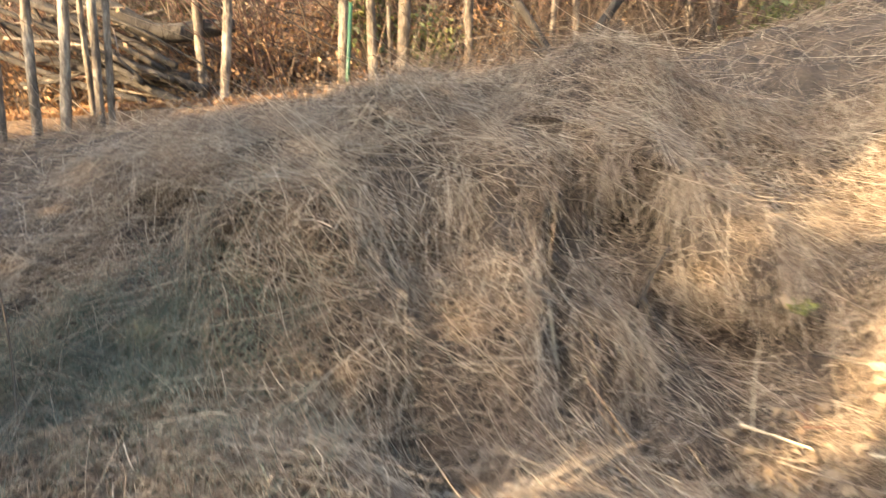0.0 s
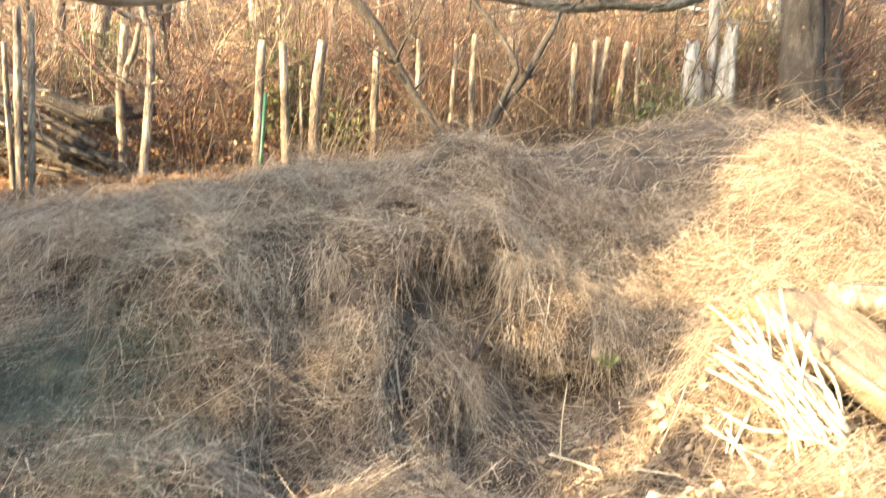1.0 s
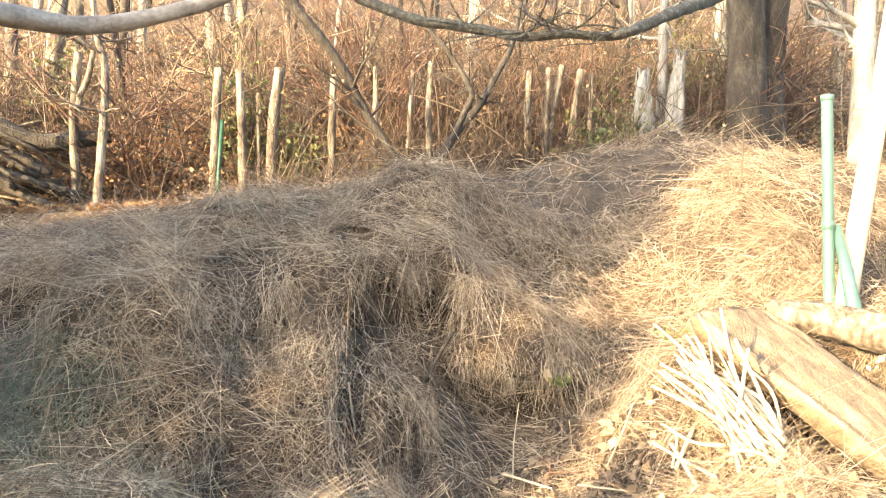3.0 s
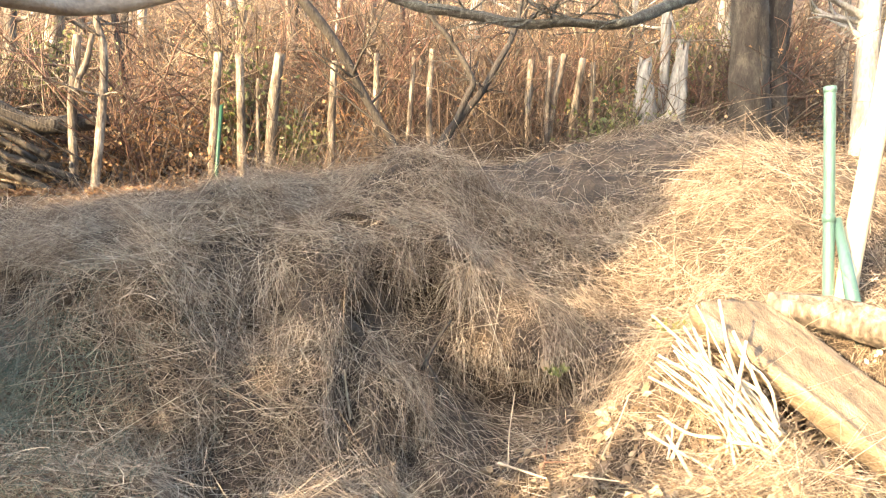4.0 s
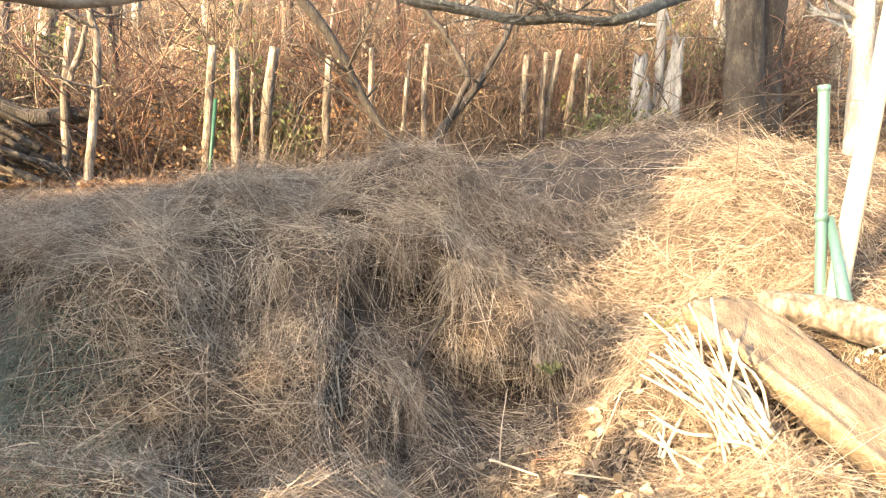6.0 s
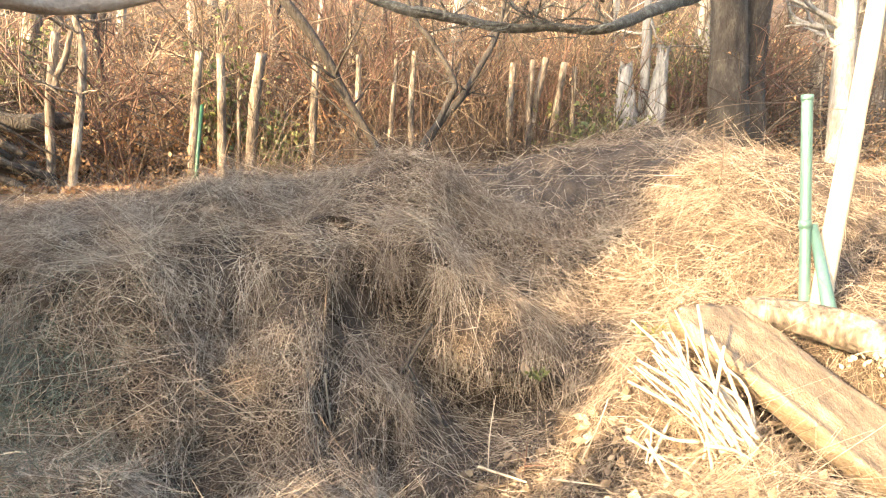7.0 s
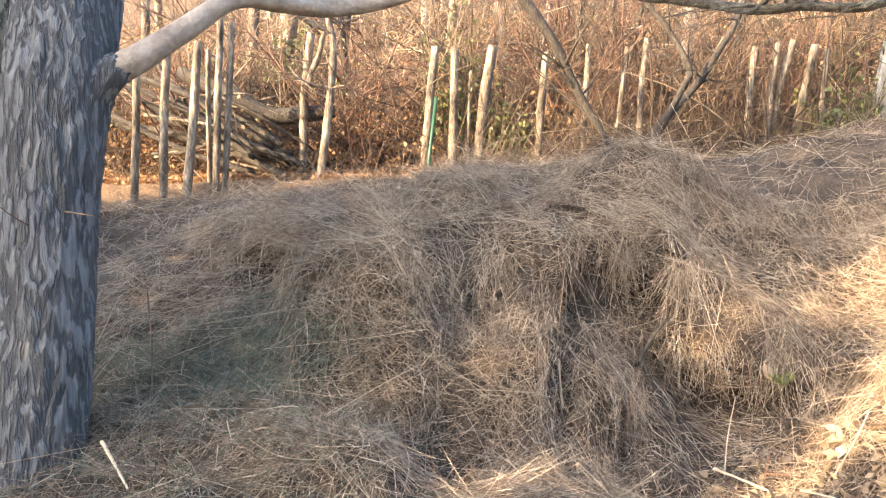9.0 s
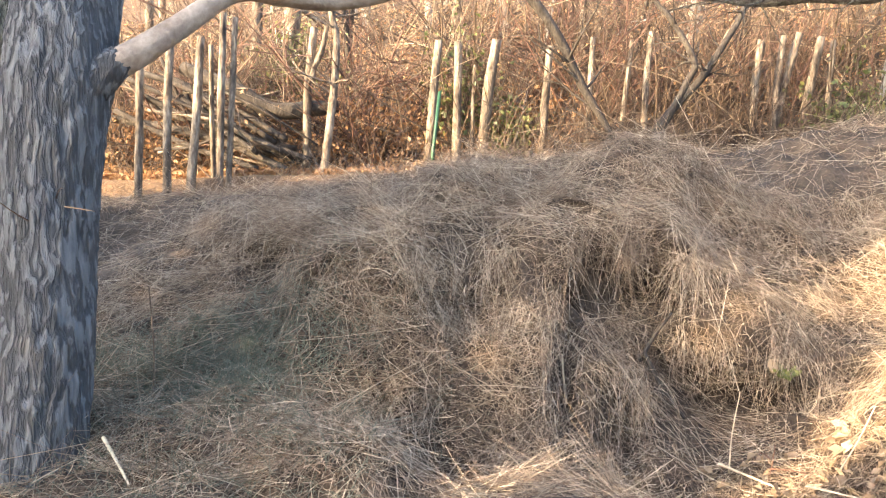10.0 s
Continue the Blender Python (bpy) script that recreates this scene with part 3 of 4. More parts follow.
big = thing("tree", (4.6, 7.0, 1.7), "broad dark double-stemmed tree at the wood edge", "tree")
v, f = tube(spline([(4.60, 7.00, 1.4), (4.60, 7.05, 1.9), (4.58, 7.14, 2.51), (4.55, 7.23, 3.10), (4.47, 7.44, 4.27), (4.4, 7.5, 6.5)], 14), [0.27, 0.22, 0.19, 0.19, 0.17, 0.13], 40, 0.1, 2.0, 8.0, 0.02)
part("trunk", v, f, DARK_BARK, big)
v, f = tube(spline([(4.92, 7.15, 1.4), (4.93, 7.22, 2.0), (4.94, 7.30, 2.55), (4.99, 7.39, 3.16), (5.1, 7.5, 4.4), (5.2, 7.6, 6)], 14), [0.22, 0.17, 0.14, 0.13, 0.12, 0.09], 36, 0.1, 2.0, 9.0, 0.018)
part("trunk", v, f, DARK_BARK, big)
v, f = tube(spline([(0.40, 5.60, 2.66), (0.83, 5.36, 2.49), (1.07, 5.17, 2.44), (1.30, 5.03, 2.40), (1.56, 4.88, 2.35), (1.85, 4.74, 2.37), (2.11, 4.65, 2.36), (2.24, 4.58, 2.38), (2.48, 4.77, 2.49), (2.89, 5.15, 2.68), (3.63, 5.92, 3.01), (4.5, 7.2, 3.6)][::-1], 7),
            [0.075, 0.05, 0.036, 0.03, 0.034, 0.038, 0.04], 16, 0.3, 8.0, 3.0)
bough = part("low_branch", v, f, LICHEN, big, "low lichen-covered branch hanging over the heap")
g = np.random.default_rng(5)
anchor = np.array([(1.62, 4.86, 2.38), (1.75, 4.78, 2.38), (1.9, 4.73, 2.39), (2.25, 4.6, 2.4), (1.2, 5.1, 2.43), (2.4, 4.7, 2.45)])[g.integers(0, 6, 16)]
way = g.normal(size=(16, 3)) * (1, 0.5, 0.5) + (0, 0, 0.3)
way /= np.linalg.norm(way, axis=1)[:, None]
v1, f1, l1 = strands(anchor, way, g.normal(0, 0.25, (16, 3)), g.uniform(0.25, 0.6, 16), 0.009, 6, 5, 0.4)
way2 = way[np.arange(48) % 16] + g.normal(0, 0.6, (48, 3))
v2, f2, _ = strands(l1[np.arange(48) % 16, g.integers(1, 6, 48)], way2, g.normal(0, 0.2, (48, 3)), 0.2, 0.004, 4, 3, 0.5)
v, f = joined([(v1, f1), (v2, f2)])
part("crown", v, f, LICHEN, bough, "crooked lichen-grown twigs", "stuff")


def stump(points, radii, seed):
    v, f = tube(spline(points, 10), radii, 30, 0.22, 3.0, seed, 0.02)
    v[-32:, 2] += np.random.default_rng(int(seed)).uniform(-0.05, 0.12, 32)
    tagged(new("stump", mesh_of("stump", v, f, BARK)), "broken grey weathered tree stump", "stump", "stumps by the fence")


stump([(3.89, 7.28, 1.5), (3.90, 7.32, 1.78), (3.92, 7.38, 2.18), (3.96, 7.44, 2.60)], [0.14, 0.11, 0.10, 0.05], 11)
stump([(3.60, 7.36, 1.5), (3.58, 7.40, 2.0), (3.55, 7.47, 2.40)], [0.14, 0.11, 0.07], 12)

# ---- log and brush pile behind the fence ----
g = np.random.default_rng(15)
for i in range(13):
    a = np.array([-4.0, 7.3, 1.70]) + g.normal(0, 1, 3) * (0.25, 0.15, 0.12) + (0, 0, -0.06 * i)
    b = np.array([-2.38, 6.85, 0.98]) + g.normal(0, 1, 3) * (0.15, 0.12, 0.09) + (0, 0, -0.012 * i)
    r = g.uniform(0.022, 0.045)
    v, f = tube(spline([a, (a + b) / 2 + g.normal(0, 0.05, 3), b], 6), [r, r * 0.9], 10, 0.15, 4.0, i * 2.0)
    tagged(new("stacked_branch", mesh_of("stacked_branch", v, f, DARK_BARK)), "dark cut branch stacked aslant on the brush pile", "branch", "cut branches on the brush pile")
for i in range(20):
    mid = np.array([-3.1, 7.15, 1.25]) + g.normal(0, 1, 3) * (0.42, 0.15, 0.2)
    turn = g.normal(-0.45, 0.6)
    half = np.array([math.cos(turn), g.normal(0, 0.2), math.sin(turn)]) * g.uniform(0.3, 0.65)
    r = g.uniform(0.009, 0.022)
    v, f = tube(spline([mid - half, mid + g.normal(0, 0.05, 3), mid + half], 6), [r, r * 0.6], 8, 0.2, 5.0, 60 + i)
    tagged(new("stacked_branch", mesh_of("stacked_branch", v, f, DARK_BARK if i % 3 else POST)), "thin crooked branch lying across the brush pile", "branch", "cut branches on the brush pile")
v, f = tube(spline([(-3.6, 7.2, 1.75), (-2.99, 7.11, 1.56), (-2.58, 7.12, 1.38), (-2.15, 7.16, 1.42), (-1.9, 7.2, 1.46)], 7), [0.07, 0.085, 0.085, 0.06], 16, 0.15, 3.0, 6)
tagged(new("log", mesh_of("log", v, f, DARK_BARK)), "thick dark log lying across the brush pile", "log")

# ---- right of the heap: logs, cut stems, pipe, pole ----


def split_slab(start, end, across, wide, thick, seed):
    """A log split lengthwise: nearly flat grained face above, rounded back below, ragged ends."""
    start, end, across = Vector(start), Vector(end), Vector(across).normalized()
    up = across.cross(end - start).normalized()
    up = up if up.z > 0 else -up
    n, sides = 60, 44
    vs = []
    for i in range(n):
        t = i / (n - 1)
        w = wide / 2 * (0.86 + 0.14 * min(1, t * 7)) * (1 + 0.20 * noise.noise((t * 4, seed, 0)) + 0.07 * noise.noise((t * 17, seed, 5)))
        for j in range(sides):
            a = 2 * math.pi * j / sides
            u = math.copysign(abs(math.cos(a)) ** 0.7, math.cos(a)) * w
            h = 0.016 * math.sin(a) if math.sin(a) > 0 else thick * math.sin(a)
            h += 0.022 * noise.noise((u * 16, t * 2.5, seed)) + 0.006 * noise.noise((u * 60, t * 5.0, seed + 4))
            slip = 0.05 * noise.noise((u * 14, seed + 9, 1.0)) * (1 if t < 0.5 else -1) * (1 - min(t, 1 - t) * 12 if min(t, 1 - t) < 0.08 else 0)
            vs.append(start.lerp(end, t) + (end - start).normalized() * slip + across * u + up * h)
    vs += [start, end]
    fs = [(i * sides + j, i * sides + (j + 1) % sides, (i + 1) * sides + (j + 1) % sides, (i + 1) * sides + j) for i in range(n - 1) for j in range(sides)]
    k, last = n * sides, (n - 1) * sides
    fs += [(2 * j, k, (2 * j + 2) % sides, 2 * j + 1) for j in range(sides // 2)]
    fs += [(last + 2 * j, last + 2 * j + 1, last + (2 * j + 2) % sides, k + 1) for j in range(sides // 2)]
    return [tuple(q) for q in vs], fs


v, f = split_slab((1.97, 2.38, 0.90), (2.46, 0.98, 0.44), (0.94, 0.33, 0.0), 0.47, 0.12, 3.0)
tagged(new("split_log", mesh_of("split_log", v, f, LOG)), "wide weathered split log lying face up in the sun", "log")
v, f = tube(spline([(2.24, 2.50, 0.88), (2.45, 2.36, 0.87), (2.62, 2.18, 0.85), (2.82, 1.86, 0.78)], 8), [0.05, 0.08, 0.085, 0.085], 28, 0.25, 3.0, 15, 0.01)
tagged(new("log", mesh_of("log", v, f, POST)), "smaller weathered log behind the split one", "log")
pipe = thing("pipe", (2.58, 2.55, 0.75), "upright green coated metal pipe stuck in the hay", "pipe")
v, f = tube([(2.585, 2.53, 0.65), (2.58, 2.55, 0.85), (2.55, 2.72, 1.87)], [0.026], 20, cap=False)
shaft = part("tube", v, f, GREEN_PAINT, pipe)
v, f = tube([(2.569, 2.618, 1.25), (2.567, 2.626, 1.29)], [0.03], 20)
part("collar", v, f, GREEN_PAINT, shaft)
v, f = tube([(2.551, 2.715, 1.845), (2.55, 2.72, 1.873)], [0.029], 20)
part("cap", v, f, GREEN_PAINT, shaft)
v, f = tube([(2.61, 2.36, 0.72), (2.61, 2.41, 0.88), (2.61, 2.62, 1.27)], [0.035, 0.035, 0.02], 12, 0.05)
tagged(new("stake", mesh_of("stake", v, f, GREEN_PAINT)), "short green stake leaning on the pipe", "stake")
v, f = tube(spline([(2.60, 2.48, 0.75), (2.68, 2.58, 1.08), (2.87, 2.79, 1.72), (3.06, 3.01, 2.45), (3.19, 3.18, 3.07), (3.4, 3.5, 4.2)], 8), [0.048, 0.048, 0.045, 0.04], 18, 0.08, 3.0, 17)
tagged(new("pole", mesh_of("pole", v, f, PALE)), "stripped pale wooden pole leaning out of the hay", "pole")
g = np.random.default_rng(19)
for i in range(46):
    top = np.array([1.64, 1.97, 0.80]) + g.normal(0, 1, 3) * (0.11, 0.06, 0.07)
    low = np.array([1.74, 1.66, 0.50]) + g.normal(0, 1, 3) * (0.06, 0.06, 0.03)
    if i > 36:
        low, top = low + (g.uniform(-0.25, 0.1), 0, 0), low + (g.uniform(-0.3, 0.0), g.uniform(0.05, 0.2), 0.08)
    low[2] = float(hay_height(low[0], low[1])) + g.uniform(0.0, 0.07)
    r = g.uniform(0.003, 0.0085)
    v, f = tube(spline([low, (low + top) / 2 + g.normal(0, 0.026, 3), top], 4), [r, r * 0.8], 8, 0.15, 8.0, i)
    tagged(new("cut_stem", mesh_of("cut_stem", v, f, PALE if i % 2 else PEELED)), "thin pale cut stem in a fanned bundle on the hay", "stick", "bundle of cut stems")
for a, b, r in (((0.98, 2.17, 0.27), (1.16, 2.02, 0.27), 0.006), ((1.02, 2.16, 0.24), (1.06, 2.30, 0.52), 0.003), ((1.3, 1.9, 0.42), (1.42, 2.0, 0.62), 0.003), ((0.70, 2.42, 0.60), (0.88, 2.36, 0.36), 0.011), ((0.69, 2.44, 0.56), (0.82, 2.58, 0.74), 0.009), ((-1.02, 1.36, 0.50), (-0.86, 1.22, 0.44), 0.006), ((0.40, 2.2, 0.40), (0.36, 2.24, 0.62), 0.006), ((1.14, 1.75, 0.42), (1.30, 1.70, 0.42), 0.004)):
    a, b = np.array(a), np.array(b)
    v, f = tube(spline([a, (a + b) / 2 + rng.normal(0, 0.008, 3), b], 5), [r, r * 0.6], 7, 0.1, 9.0, r * 900)
    tagged(new("stick", mesh_of("stick", v, f, PALE if r < 0.008 else DARK_BARK)), "dry bare stick poking out of the hay", "stick", "loose sticks")
for a, b in (((2.58, 3.46, 1.38), (2.59, 3.52, 1.78)), ((-1.04, 1.70, 0.45), (-1.16, 1.90, 0.83))):
    v, f = tube(spline([a, (np.array(a) + b) / 2 + (0.01, 0, 0), b], 5), [0.004, 0.0025], 6, 0.2, 20)
    tagged(new("dry_stalk", mesh_of("dry_stalk", v, f, TWIG)), "single dry upright weed stalk", "weed stalk", "dry weed stalks")

# ---- wood behind: trunks, shrubs, brambles, leaves ----
g = np.random.default_rng(41)
for i in range(60):
    x, y = g.uniform(-9, 11), g.uniform(8.8, 19)
    z = float(ground_height(x, y)) - 0.2
    r = g.uniform(0.03, 0.11)
    lean = g.normal(0, 0.25, 2)
    sapling([(x, y, z), (x + lean[0] * 0.4, y + lean[1] * 0.4, z + 1.5), (x + lean[0], y + lean[1], z + 3.5), (x + lean[0] * 1.6, y, z + 7)], [r, r * 0.85, r * 0.7, r * 0.4], (POST, BARK, DARK_BARK)[i % 3],
            "slender bare tree in the wood behind the fence", "tree", "tree", "trees of the wood", 10, 1.1, 100 + i, 8)


def shrub(x, y, n, tall, mat, seed, spread=0.55):
    """Stems from one root that fork twice."""
    g = np.random.default_rng(seed)
    z = float(ground_height(x, y)) - 0.08
    ob = thing("shrub", (x, y, z), "leafless brown shrub with many thin upright stems", "shrub", "bare shrubs along the fence")
    root = np.array([x, y, z]) + g.normal(0, 0.12, (n, 3)) * (1, 1, 0)
    d = g.normal(0, spread * 0.6, (n, 3)) * (1, 1, 0) + (0, 0, 1)
    d /= np.linalg.norm(d, axis=1)[:, None]
    ln = tall * g.uniform(0.5, 1.2, n)
    sag, rad = g.normal(0, 0.18, (n, 3)), g.uniform(0.006, 0.014, n)
    l1 = strands(root, d, sag, ln, rad, 7, 5, 0.4)[2]
    for q in range(n):
        v1, f1, _ = strands(root[q:q + 1], d[q:q + 1], sag[q:q + 1], ln[q:q + 1], rad[q:q + 1], 7, 5, 0.4)
        part("stem", v1, f1, mat, ob)
    m = n * 5
    w = np.arange(m) % n
    d2 = d[w] + g.normal(0, 0.65, (m, 3))
    d2 /= np.linalg.norm(d2, axis=1)[:, None]
    v2, f2, l2 = strands(l1[w, g.integers(2, 7, m)], d2, g.normal(0, 0.25, (m, 3)), ln[w] * g.uniform(0.2, 0.5, m), 0.006, 5, 3, 0.5)
    k = m * 2
    w2 = np.arange(k) % m
    d3 = d2[w2] + g.normal(0, 0.7, (k, 3))
    v3, f3, _ = strands(l2[w2, g.integers(1, 6, k)], d3, g.normal(0, 0.25, (k, 3)), 0.22 * g.uniform(0.4, 1.4, k), 0.004, 3, 3, 0.6)
    v, f = joined([(v2, f2), (v3, f3)])
    part("crown", v, f, mat, ob, "fine bare twigs", "stuff")


g = np.random.default_rng(43)
for i in range(46):
    shrub(-5.5 + i * 0.26 + g.normal(0, 0.15), g.uniform(7.5, 9.2), int(g.integers(8, 18)), g.uniform(0.9, 2.1), (TWIG, RED_TWIG, DARK_TWIG)[i % (2 if i < 22 else 3)], 300 + i)

n = 2400
x, y = np.where(g.random(n) < 0.7, g.uniform(-0.3, 3.5, n), g.uniform(-6, 4, n)), g.uniform(6.8, 8.3, n)
way = g.normal(size=(n, 3)) * (0.6, 0.4, 0) + (0, 0, 1.0)
way /= np.linalg.norm(way, axis=1)[:, None]
v, f, _ = strands(np.stack([x, y, ground_height(x, y) - 0.05], 1), way, g.normal(0, 0.3, (n, 3)), g.uniform(0.2, 0.95, n), g.uniform(0.003, 0.007, n), 4, 3, 0.5)
tagged(new("dry_brush", mesh_of("dry_brush", v, f, DARK_TWIG)), "low dark dry weed stems along the fence", "brush", kind="stuff")
n = 3600
x, y = g.uniform(-8, 9, n), 7.5 + 8.5 * g.random(n) ** 1.4
root = np.stack([x, y, ground_height(x, y) - 0.05], 1)
way = g.normal(size=(n, 3)) * (1, 0.7, 0) + (0, 0, 0.9)
way /= np.linalg.norm(way, axis=1)[:, None]
bend = g.normal(0, 0.35, (n, 3)) - (0, 0, 0.35)
v, f, line = strands(root, way, bend, g.uniform(0.5, 2.6, n), g.uniform(0.004, 0.013, n), 6, 4, 0.4)
under = tagged(new("undergrowth", mesh_of("undergrowth", v, f, TWIG)), "tangle of arching brown bramble stems", "undergrowth", kind="stuff")
k = 9000
place = line[g.integers(0, n, k), g.integers(1, 7, k)] + g.normal(0, 0.05, (k, 3))
v, f = leaves(place, g.uniform(0.02, 0.055, k), 0.15)
k = 9000
x, y = g.uniform(-5.0, 0.6, k), g.uniform(7.25, 8.7, k)
v2, f2 = leaves(np.stack([x, y, ground_height(x, y) + 0.65 * g.random(k) ** 1.5], 1), g.uniform(0.03, 0.075, k), 0.05)
v, f = joined([(v, f), (v2, f2)])
part("dead_leaves", v, f, LITTER, under, "withered orange-brown leaves", "stuff")

n = 30000
x, y = g.uniform(-9, 10, n), 6.7 + 9 * g.random(n) ** 2.2
v, f = leaves(np.stack([x, y, ground_height(x, y) - 0.03 + 0.05 * g.random(n)], 1), g.uniform(0.04, 0.09, n), 0.45)
tagged(new("leaf_litter", mesh_of("leaf_litter", v, f, LITTER)), "orange-brown dead leaves covering the woodland floor", "leaf litter", kind="stuff")


def evergreen(x, y, z, reach, n, seed, label="yellow-green ivy bush among bare stems"):
    g = np.random.default_rng(seed)
    ob = thing("evergreen_bush", (x, y, float(ground_height(x, y))), label, "bush", "evergreen bushes")
    c = np.array([x, y, z])
    d = g.normal(size=(n // 12, 3)) * reach
    v1, f1, l1 = strands(np.repeat([[x, y, float(ground_height(x, y)) - 0.05]], len(d), 0), (c + d - (x, y, float(ground_height(x, y)))) , g.normal(0, 0.08, d.shape), 1.0, 0.006, 6, 3, 0.4)
    part("stalk_tangle", v1, f1, TWIG, ob, "brown stalks", "stuff")
    v, f = leaves(l1[g.integers(0, len(d), n), g.integers(3, 7, n)] + g.normal(0, 0.07, (n, 3)), g.uniform(0.03, 0.08, n), 0.2)
    part("foliage", v, f, IVY, ob, "small glossy green leaves", "stuff")


evergreen(-2.9, 8.6, 1.95, np.array([0.26, 0.15, 0.30]), 1800, 61)
evergreen(4.85, 8.7, 2.5, np.array([0.40, 0.2, 0.36]), 3200, 62)
evergreen(-0.1, 7.3, 1.4, np.array([0.18, 0.1, 0.14]), 700, 63, "low dark evergreen bush behind the heap")
evergreen(3.2, 7.25, 1.8, np.array([0.26, 0.12, 0.16]), 1100, 64, "low dark evergreen bush behind the heap")
evergreen(-0.65, 7.35, 1.95, np.array([0.22, 0.1, 0.22]), 500, 65, "sprigs of ivy round a fence post")

def shade_tree(x, y, high, reach, n, seed):
    """A dense evergreen tree added out of view to block light: clothed nearly to the ground, narrowing to its tip."""
    g = np.random.default_rng(seed)
    z = float(ground_height(x, y)) - 0.1
    ob = thing("tree", (x, y, z), "dense dark evergreen tree added out of view to block light", "tree", "evergreen trees beside the clearing")
    v, f = tube(spline([(x, y, z), (x + 0.03, y, z + high * 0.4), (x, y + 0.03, z + high * 0.7), (x, y, z + high - 0.2)], 6), [0.12, 0.1, 0.07, 0.02], 12, 0.12, 2.0, seed)
    part("trunk", v, f, DARK_BARK, ob)
    h = g.random(n)
    a, q = g.uniform(0, 2 * np.pi, n), reach * np.sqrt(g.random(n)) * np.clip(1.02 - h ** 4, 0.15, 1) * (1 + 0.25 * np.sin(h * 40 + seed))
    place = np.stack([x + q * np.cos(a), y + q * np.sin(a), z + 0.35 + h * (high - 0.35)], 1) + g.normal(0, 0.05, (n, 3))
    v, f = leaves(place, g.uniform(0.12, 0.2, n), 0.2)
    part("crown", v, f, IVY, ob, "dense dark green leaves", "stuff")


# unseen row added to shade the heap, square to the sun: across is counted along the row, high over its foot
for i, (across, high, reach) in enumerate(((-0.74, 3.75, 0.4), (-1.36, 4.22, 0.42), (-2.02, 5.9, 0.42), (-2.70, 11.5, 0.55), (-3.4, 11.5, 0.55), (-4.05, 9.6, 0.45), (-4.7, 5.8, 0.42), (-5.4, 4.7, 0.4), (-6.1, 4.0, 0.45), (-6.8, 3.8, 0.4))):
    a = radians(SUN_AZ)
    shade_tree(5.5 * math.sin(a) - across * math.cos(a), 5.5 * math.cos(a) + across * math.sin(a), high, reach, int(520 * high), 80 + i)
# more unseen trees, added behind and to the right to cut low skylight
for i in range(7):
    shade_tree(-1.6 + 1.45 * i, -6.3 + 0.4 * (i % 2), 6.0 + 0.5 * (i % 3), 0.8, 2600, 100 + i)
for i in range(6):
    shade_tree(7.8 + 0.3 * (i % 2), -4.8 + 1.6 * i, 6.4 - 0.4 * (i % 3), 0.9, 2600, 110 + i)

# ---- small things on the heap ----
n = 900
x, y = g.uniform(0.9, 2.6, n), g.uniform(1.1, 2.2, n)
v, f = leaves(np.stack([x, y, hay_height(x, y) + 0.03 * g.random(n)], 1), g.uniform(0.03, 0.07, n), 0.4)
tagged(new("fallen_leaves", mesh_of("fallen_leaves", v, f, FALLEN)), "pale dead leaves scattered over hay and log foot", "dead leaves", kind="stuff")
n = 6500
x, y = np.concatenate([g.normal(-0.95, 0.35, n // 2), g.uniform(-2.2, -0.2, n // 2)]), np.concatenate([g.normal(1.96, 0.18, n // 2), g.uniform(1.0, 2.3, n // 2)])
z = hay_height(x, y)
way = g.normal(0, 0.7, (n, 3)) + (0, 0, 0.8)
way /= np.linalg.norm(way, axis=1)[:, None]
v, f, _ = strands(np.stack([x, y, z - 0.01], 1), way, g.normal(0, 0.25, (n, 3)) - (0, 0, 0.5), g.uniform(0.1, 0.22, n), 0.0011, 4, 3, 0.3)
tagged(new("grass", mesh_of("grass", v, f, GRASS)), "grey-green grass blades at the foot of the heap", "grass", kind="stuff")


def curled_leaf(x, y, z, size, turn, tip, label):
    """One dead leaf with a midrib fold, veins along it and a stalk."""
    vs, fs = [], []
    for i in range(9):
        t = i / 8
        w = 0.36 * math.sin(math.pi * min(1, t * 0.96 + 0.04)) ** 0.8
        for j in range(5):
            c = (j - 2) / 2
            vs.append((c * w * size, (t - 0.5) * size, size * (0.22 * abs(c) * w * 2 + 0.12 * math.sin(t * 5) + 0.25 * (t - 0.5) ** 2)))
    for i in range(8):
        for j in range(4):
            k = i * 5 + j
            fs.append((k, k + 1, k + 6, k + 5))
    ob = tagged(new("dead_leaf", mesh_of("dead_leaf", vs, fs, FALLEN)), label, "leaf", "single dead leaves")
    ob.matrix_world = pose(x, y, z, tip, 0, turn)
    sol = ob.modifiers.new("thickness", "SOLIDIFY")
    sol.thickness = 0.0012


curled_leaf(1.247, 2.56, 0.555, 0.06, 10, 70, "curled tan dead leaf caught in the hay")
for i in range(5):
    x, y = g.uniform(1.0, 2.0), g.uniform(1.35, 2.0)
    curled_leaf(x, y, float(hay_height(x, y)) + 0.035, g.uniform(0.026, 0.042), g.uniform(0, 360), g.uniform(-30, 30), "dry brown dead leaf lying on hay")
weed = thing("seedling", (1.31, 2.56, 0.50), "small green fern-like seedling growing out of the heap", "plant")
for k in range(7):
    a = k * 0.9
    n = 12
    base = np.array([1.31, 2.56, 0.50])
    v, f = leaves(base + np.stack([np.cos(a) * np.linspace(0.01, 0.06, n), np.sin(a) * np.linspace(0.01, 0.04, n), np.linspace(0.01, 0.05, n)], 1) + rng.normal(0, 0.004, (n, 3)), 0.022, 0.5)
    part("frond", v, f, IVY, weed)

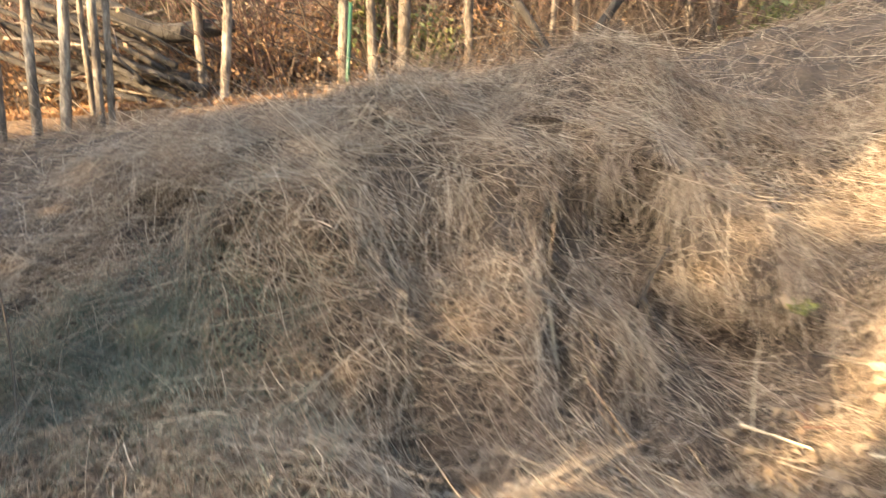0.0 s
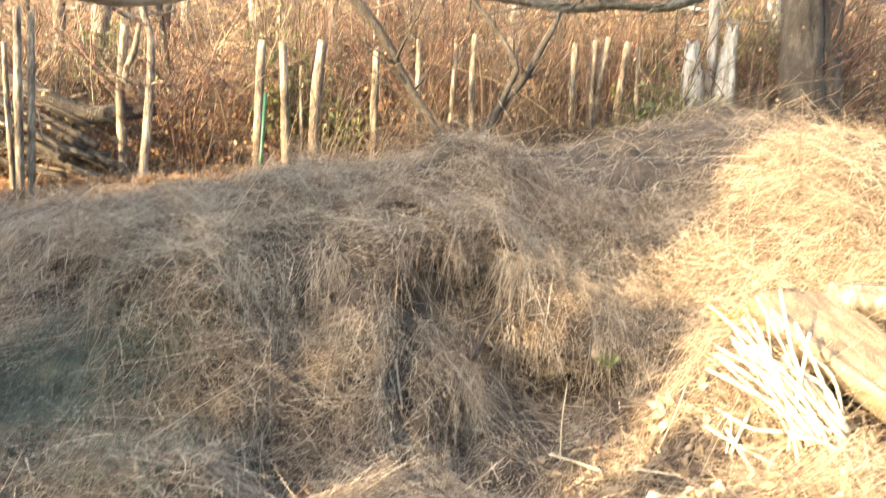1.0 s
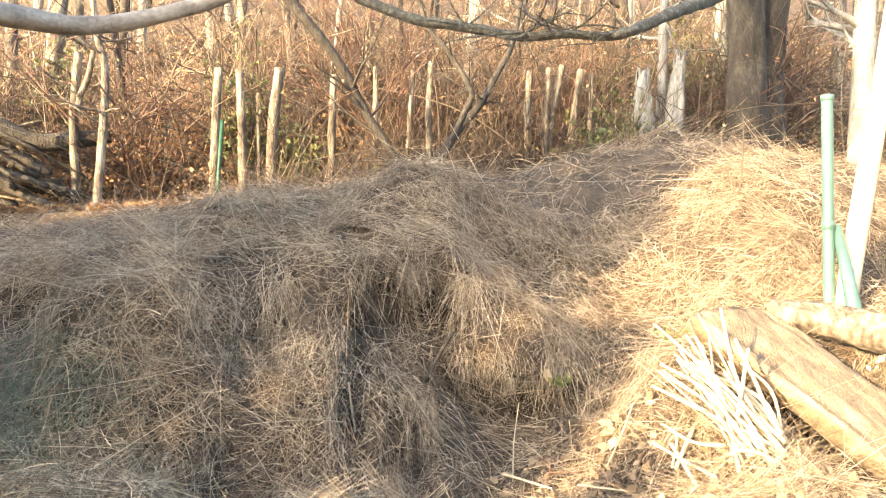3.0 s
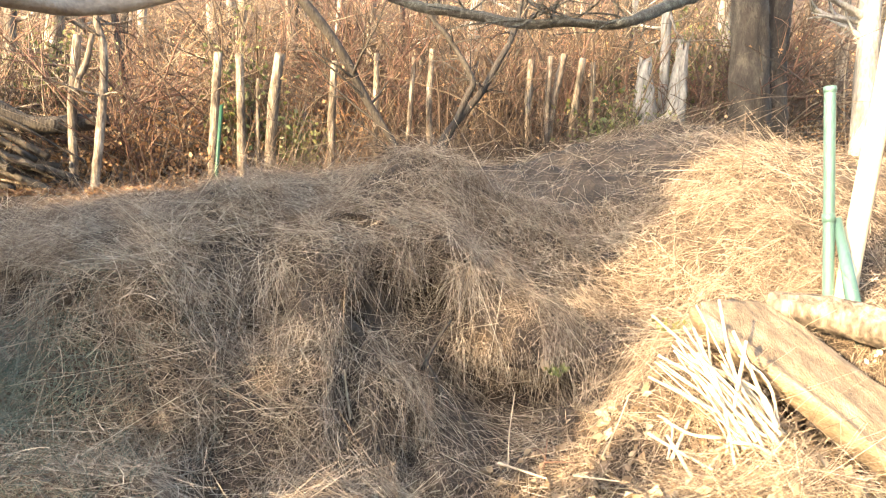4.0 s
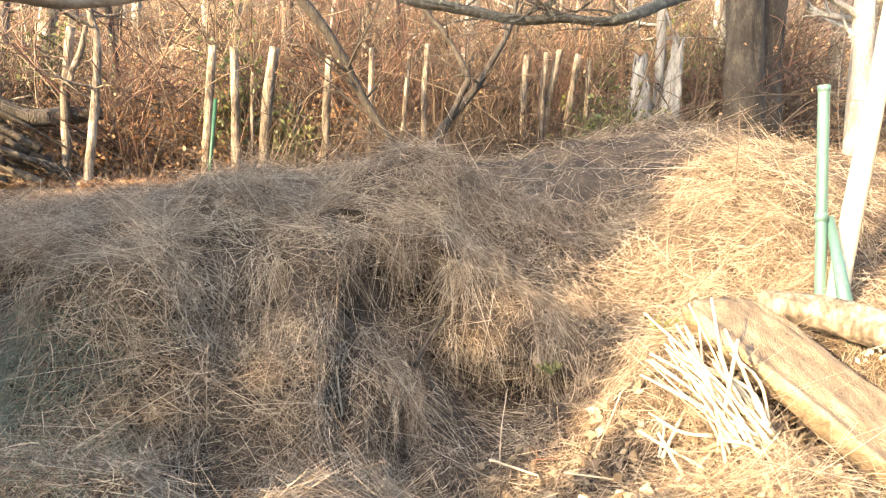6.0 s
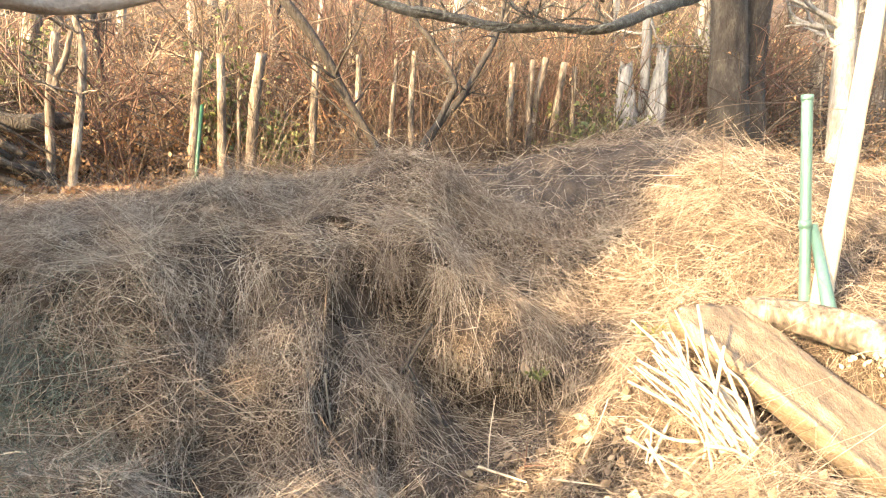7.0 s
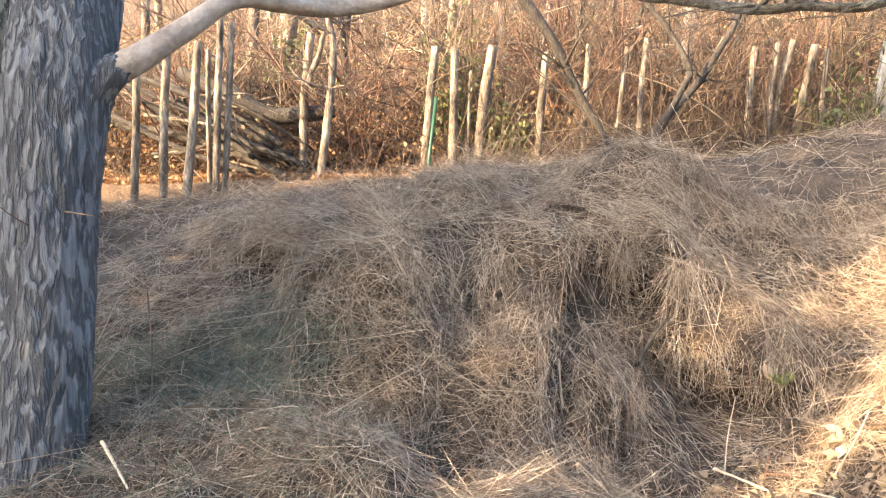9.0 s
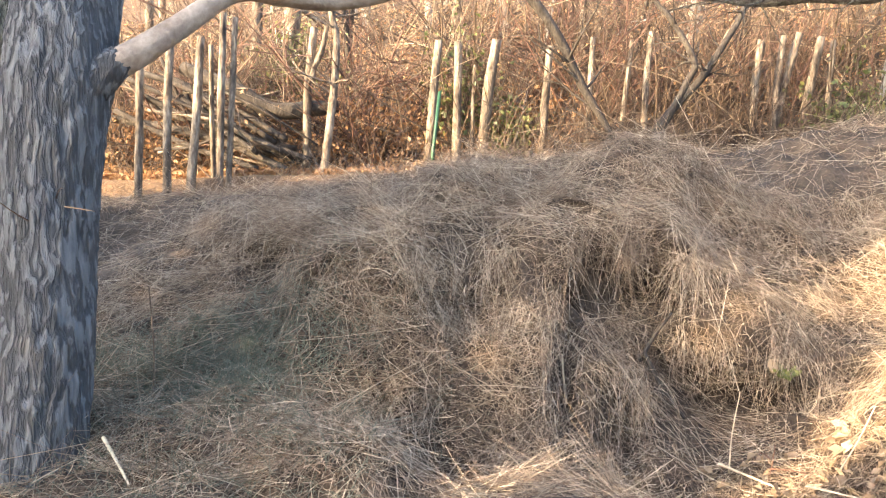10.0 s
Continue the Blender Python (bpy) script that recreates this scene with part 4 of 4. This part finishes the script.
for a, b in (((1.13, 2.08, 0.22), (1.15, 2.10, 0.40)), ((1.14, 2.09, 0.31), (1.25, 2.04, 0.33)), ((1.14, 2.09, 0.34), (1.08, 2.04, 0.39))):
    v, f = tube(spline([a, (np.array(a) + b) / 2 + (0.006, 0, 0.004), b], 5), [0.0032, 0.002], 6, 0.2, 20)
    tagged(new("twig", mesh_of("twig", v, f, RED_TWIG)), "thin reddish twig rising from the hay", "twig", "reddish twigs")
fern = thing("seedling", (1.80, 2.52, 0.70), "small yellow-green weed in the sun beside the cut stems", "plant")
for k in range(8):
    a = k * 0.8
    n = 14
    out = np.linspace(0.01, 0.07, n)
    v, f = leaves(np.array([1.80, 2.52, 0.70]) + np.stack([np.cos(a) * out, np.sin(a) * out * 0.7, out * 1.2], 1) + rng.normal(0, 0.005, (n, 3)), 0.022, 0.4)
    part("frond", v, f, IVY, fern)

g = np.random.default_rng(77)
way = np.array([(-0.2, -0.75, 0.35), (0.75, -0.4, 0.05), (0.5, -0.6, 0.5)])
v, f, _ = strands([(-1.25, 1.42, 1.12), (-1.16, 1.42, 1.18), (-1.2, 1.44, 1.2)], way, g.normal(0, 0.12, (3, 3)), np.array([0.3, 0.26, 0.15]), 0.0028, 8, 5, 0.4)
part("side_twig", v, f, DARK_TWIG, bole, "thin bare twigs on the trunk")

# dry seed stalks arching over the dark gap behind the split log
plant = thing("dry_plant", (2.62, 2.02, 0.80), "dry arching stalks with pale papery seed pods", "plant")
g = np.random.default_rng(55)
for k in range(6):
    d = np.array([[g.uniform(-0.9, -0.3), g.uniform(-0.5, 0.1), 0.5]])
    v, f, line = strands([(2.62, 2.02, 0.80)], d, np.array([[0, 0, -0.55]]), g.uniform(0.22, 0.36), 0.0022, 8, 5, 0.5)
    stalk = part("stalk", v, f, PALE, plant)
    v, f = leaves(line[0][3:] + g.normal(0, 0.006, (6, 3)) - (0, 0, 0.018), 0.026, 0.1)
    part("seed_pods", v, f, PALE, stalk, "pale papery seed pods", "stuff")
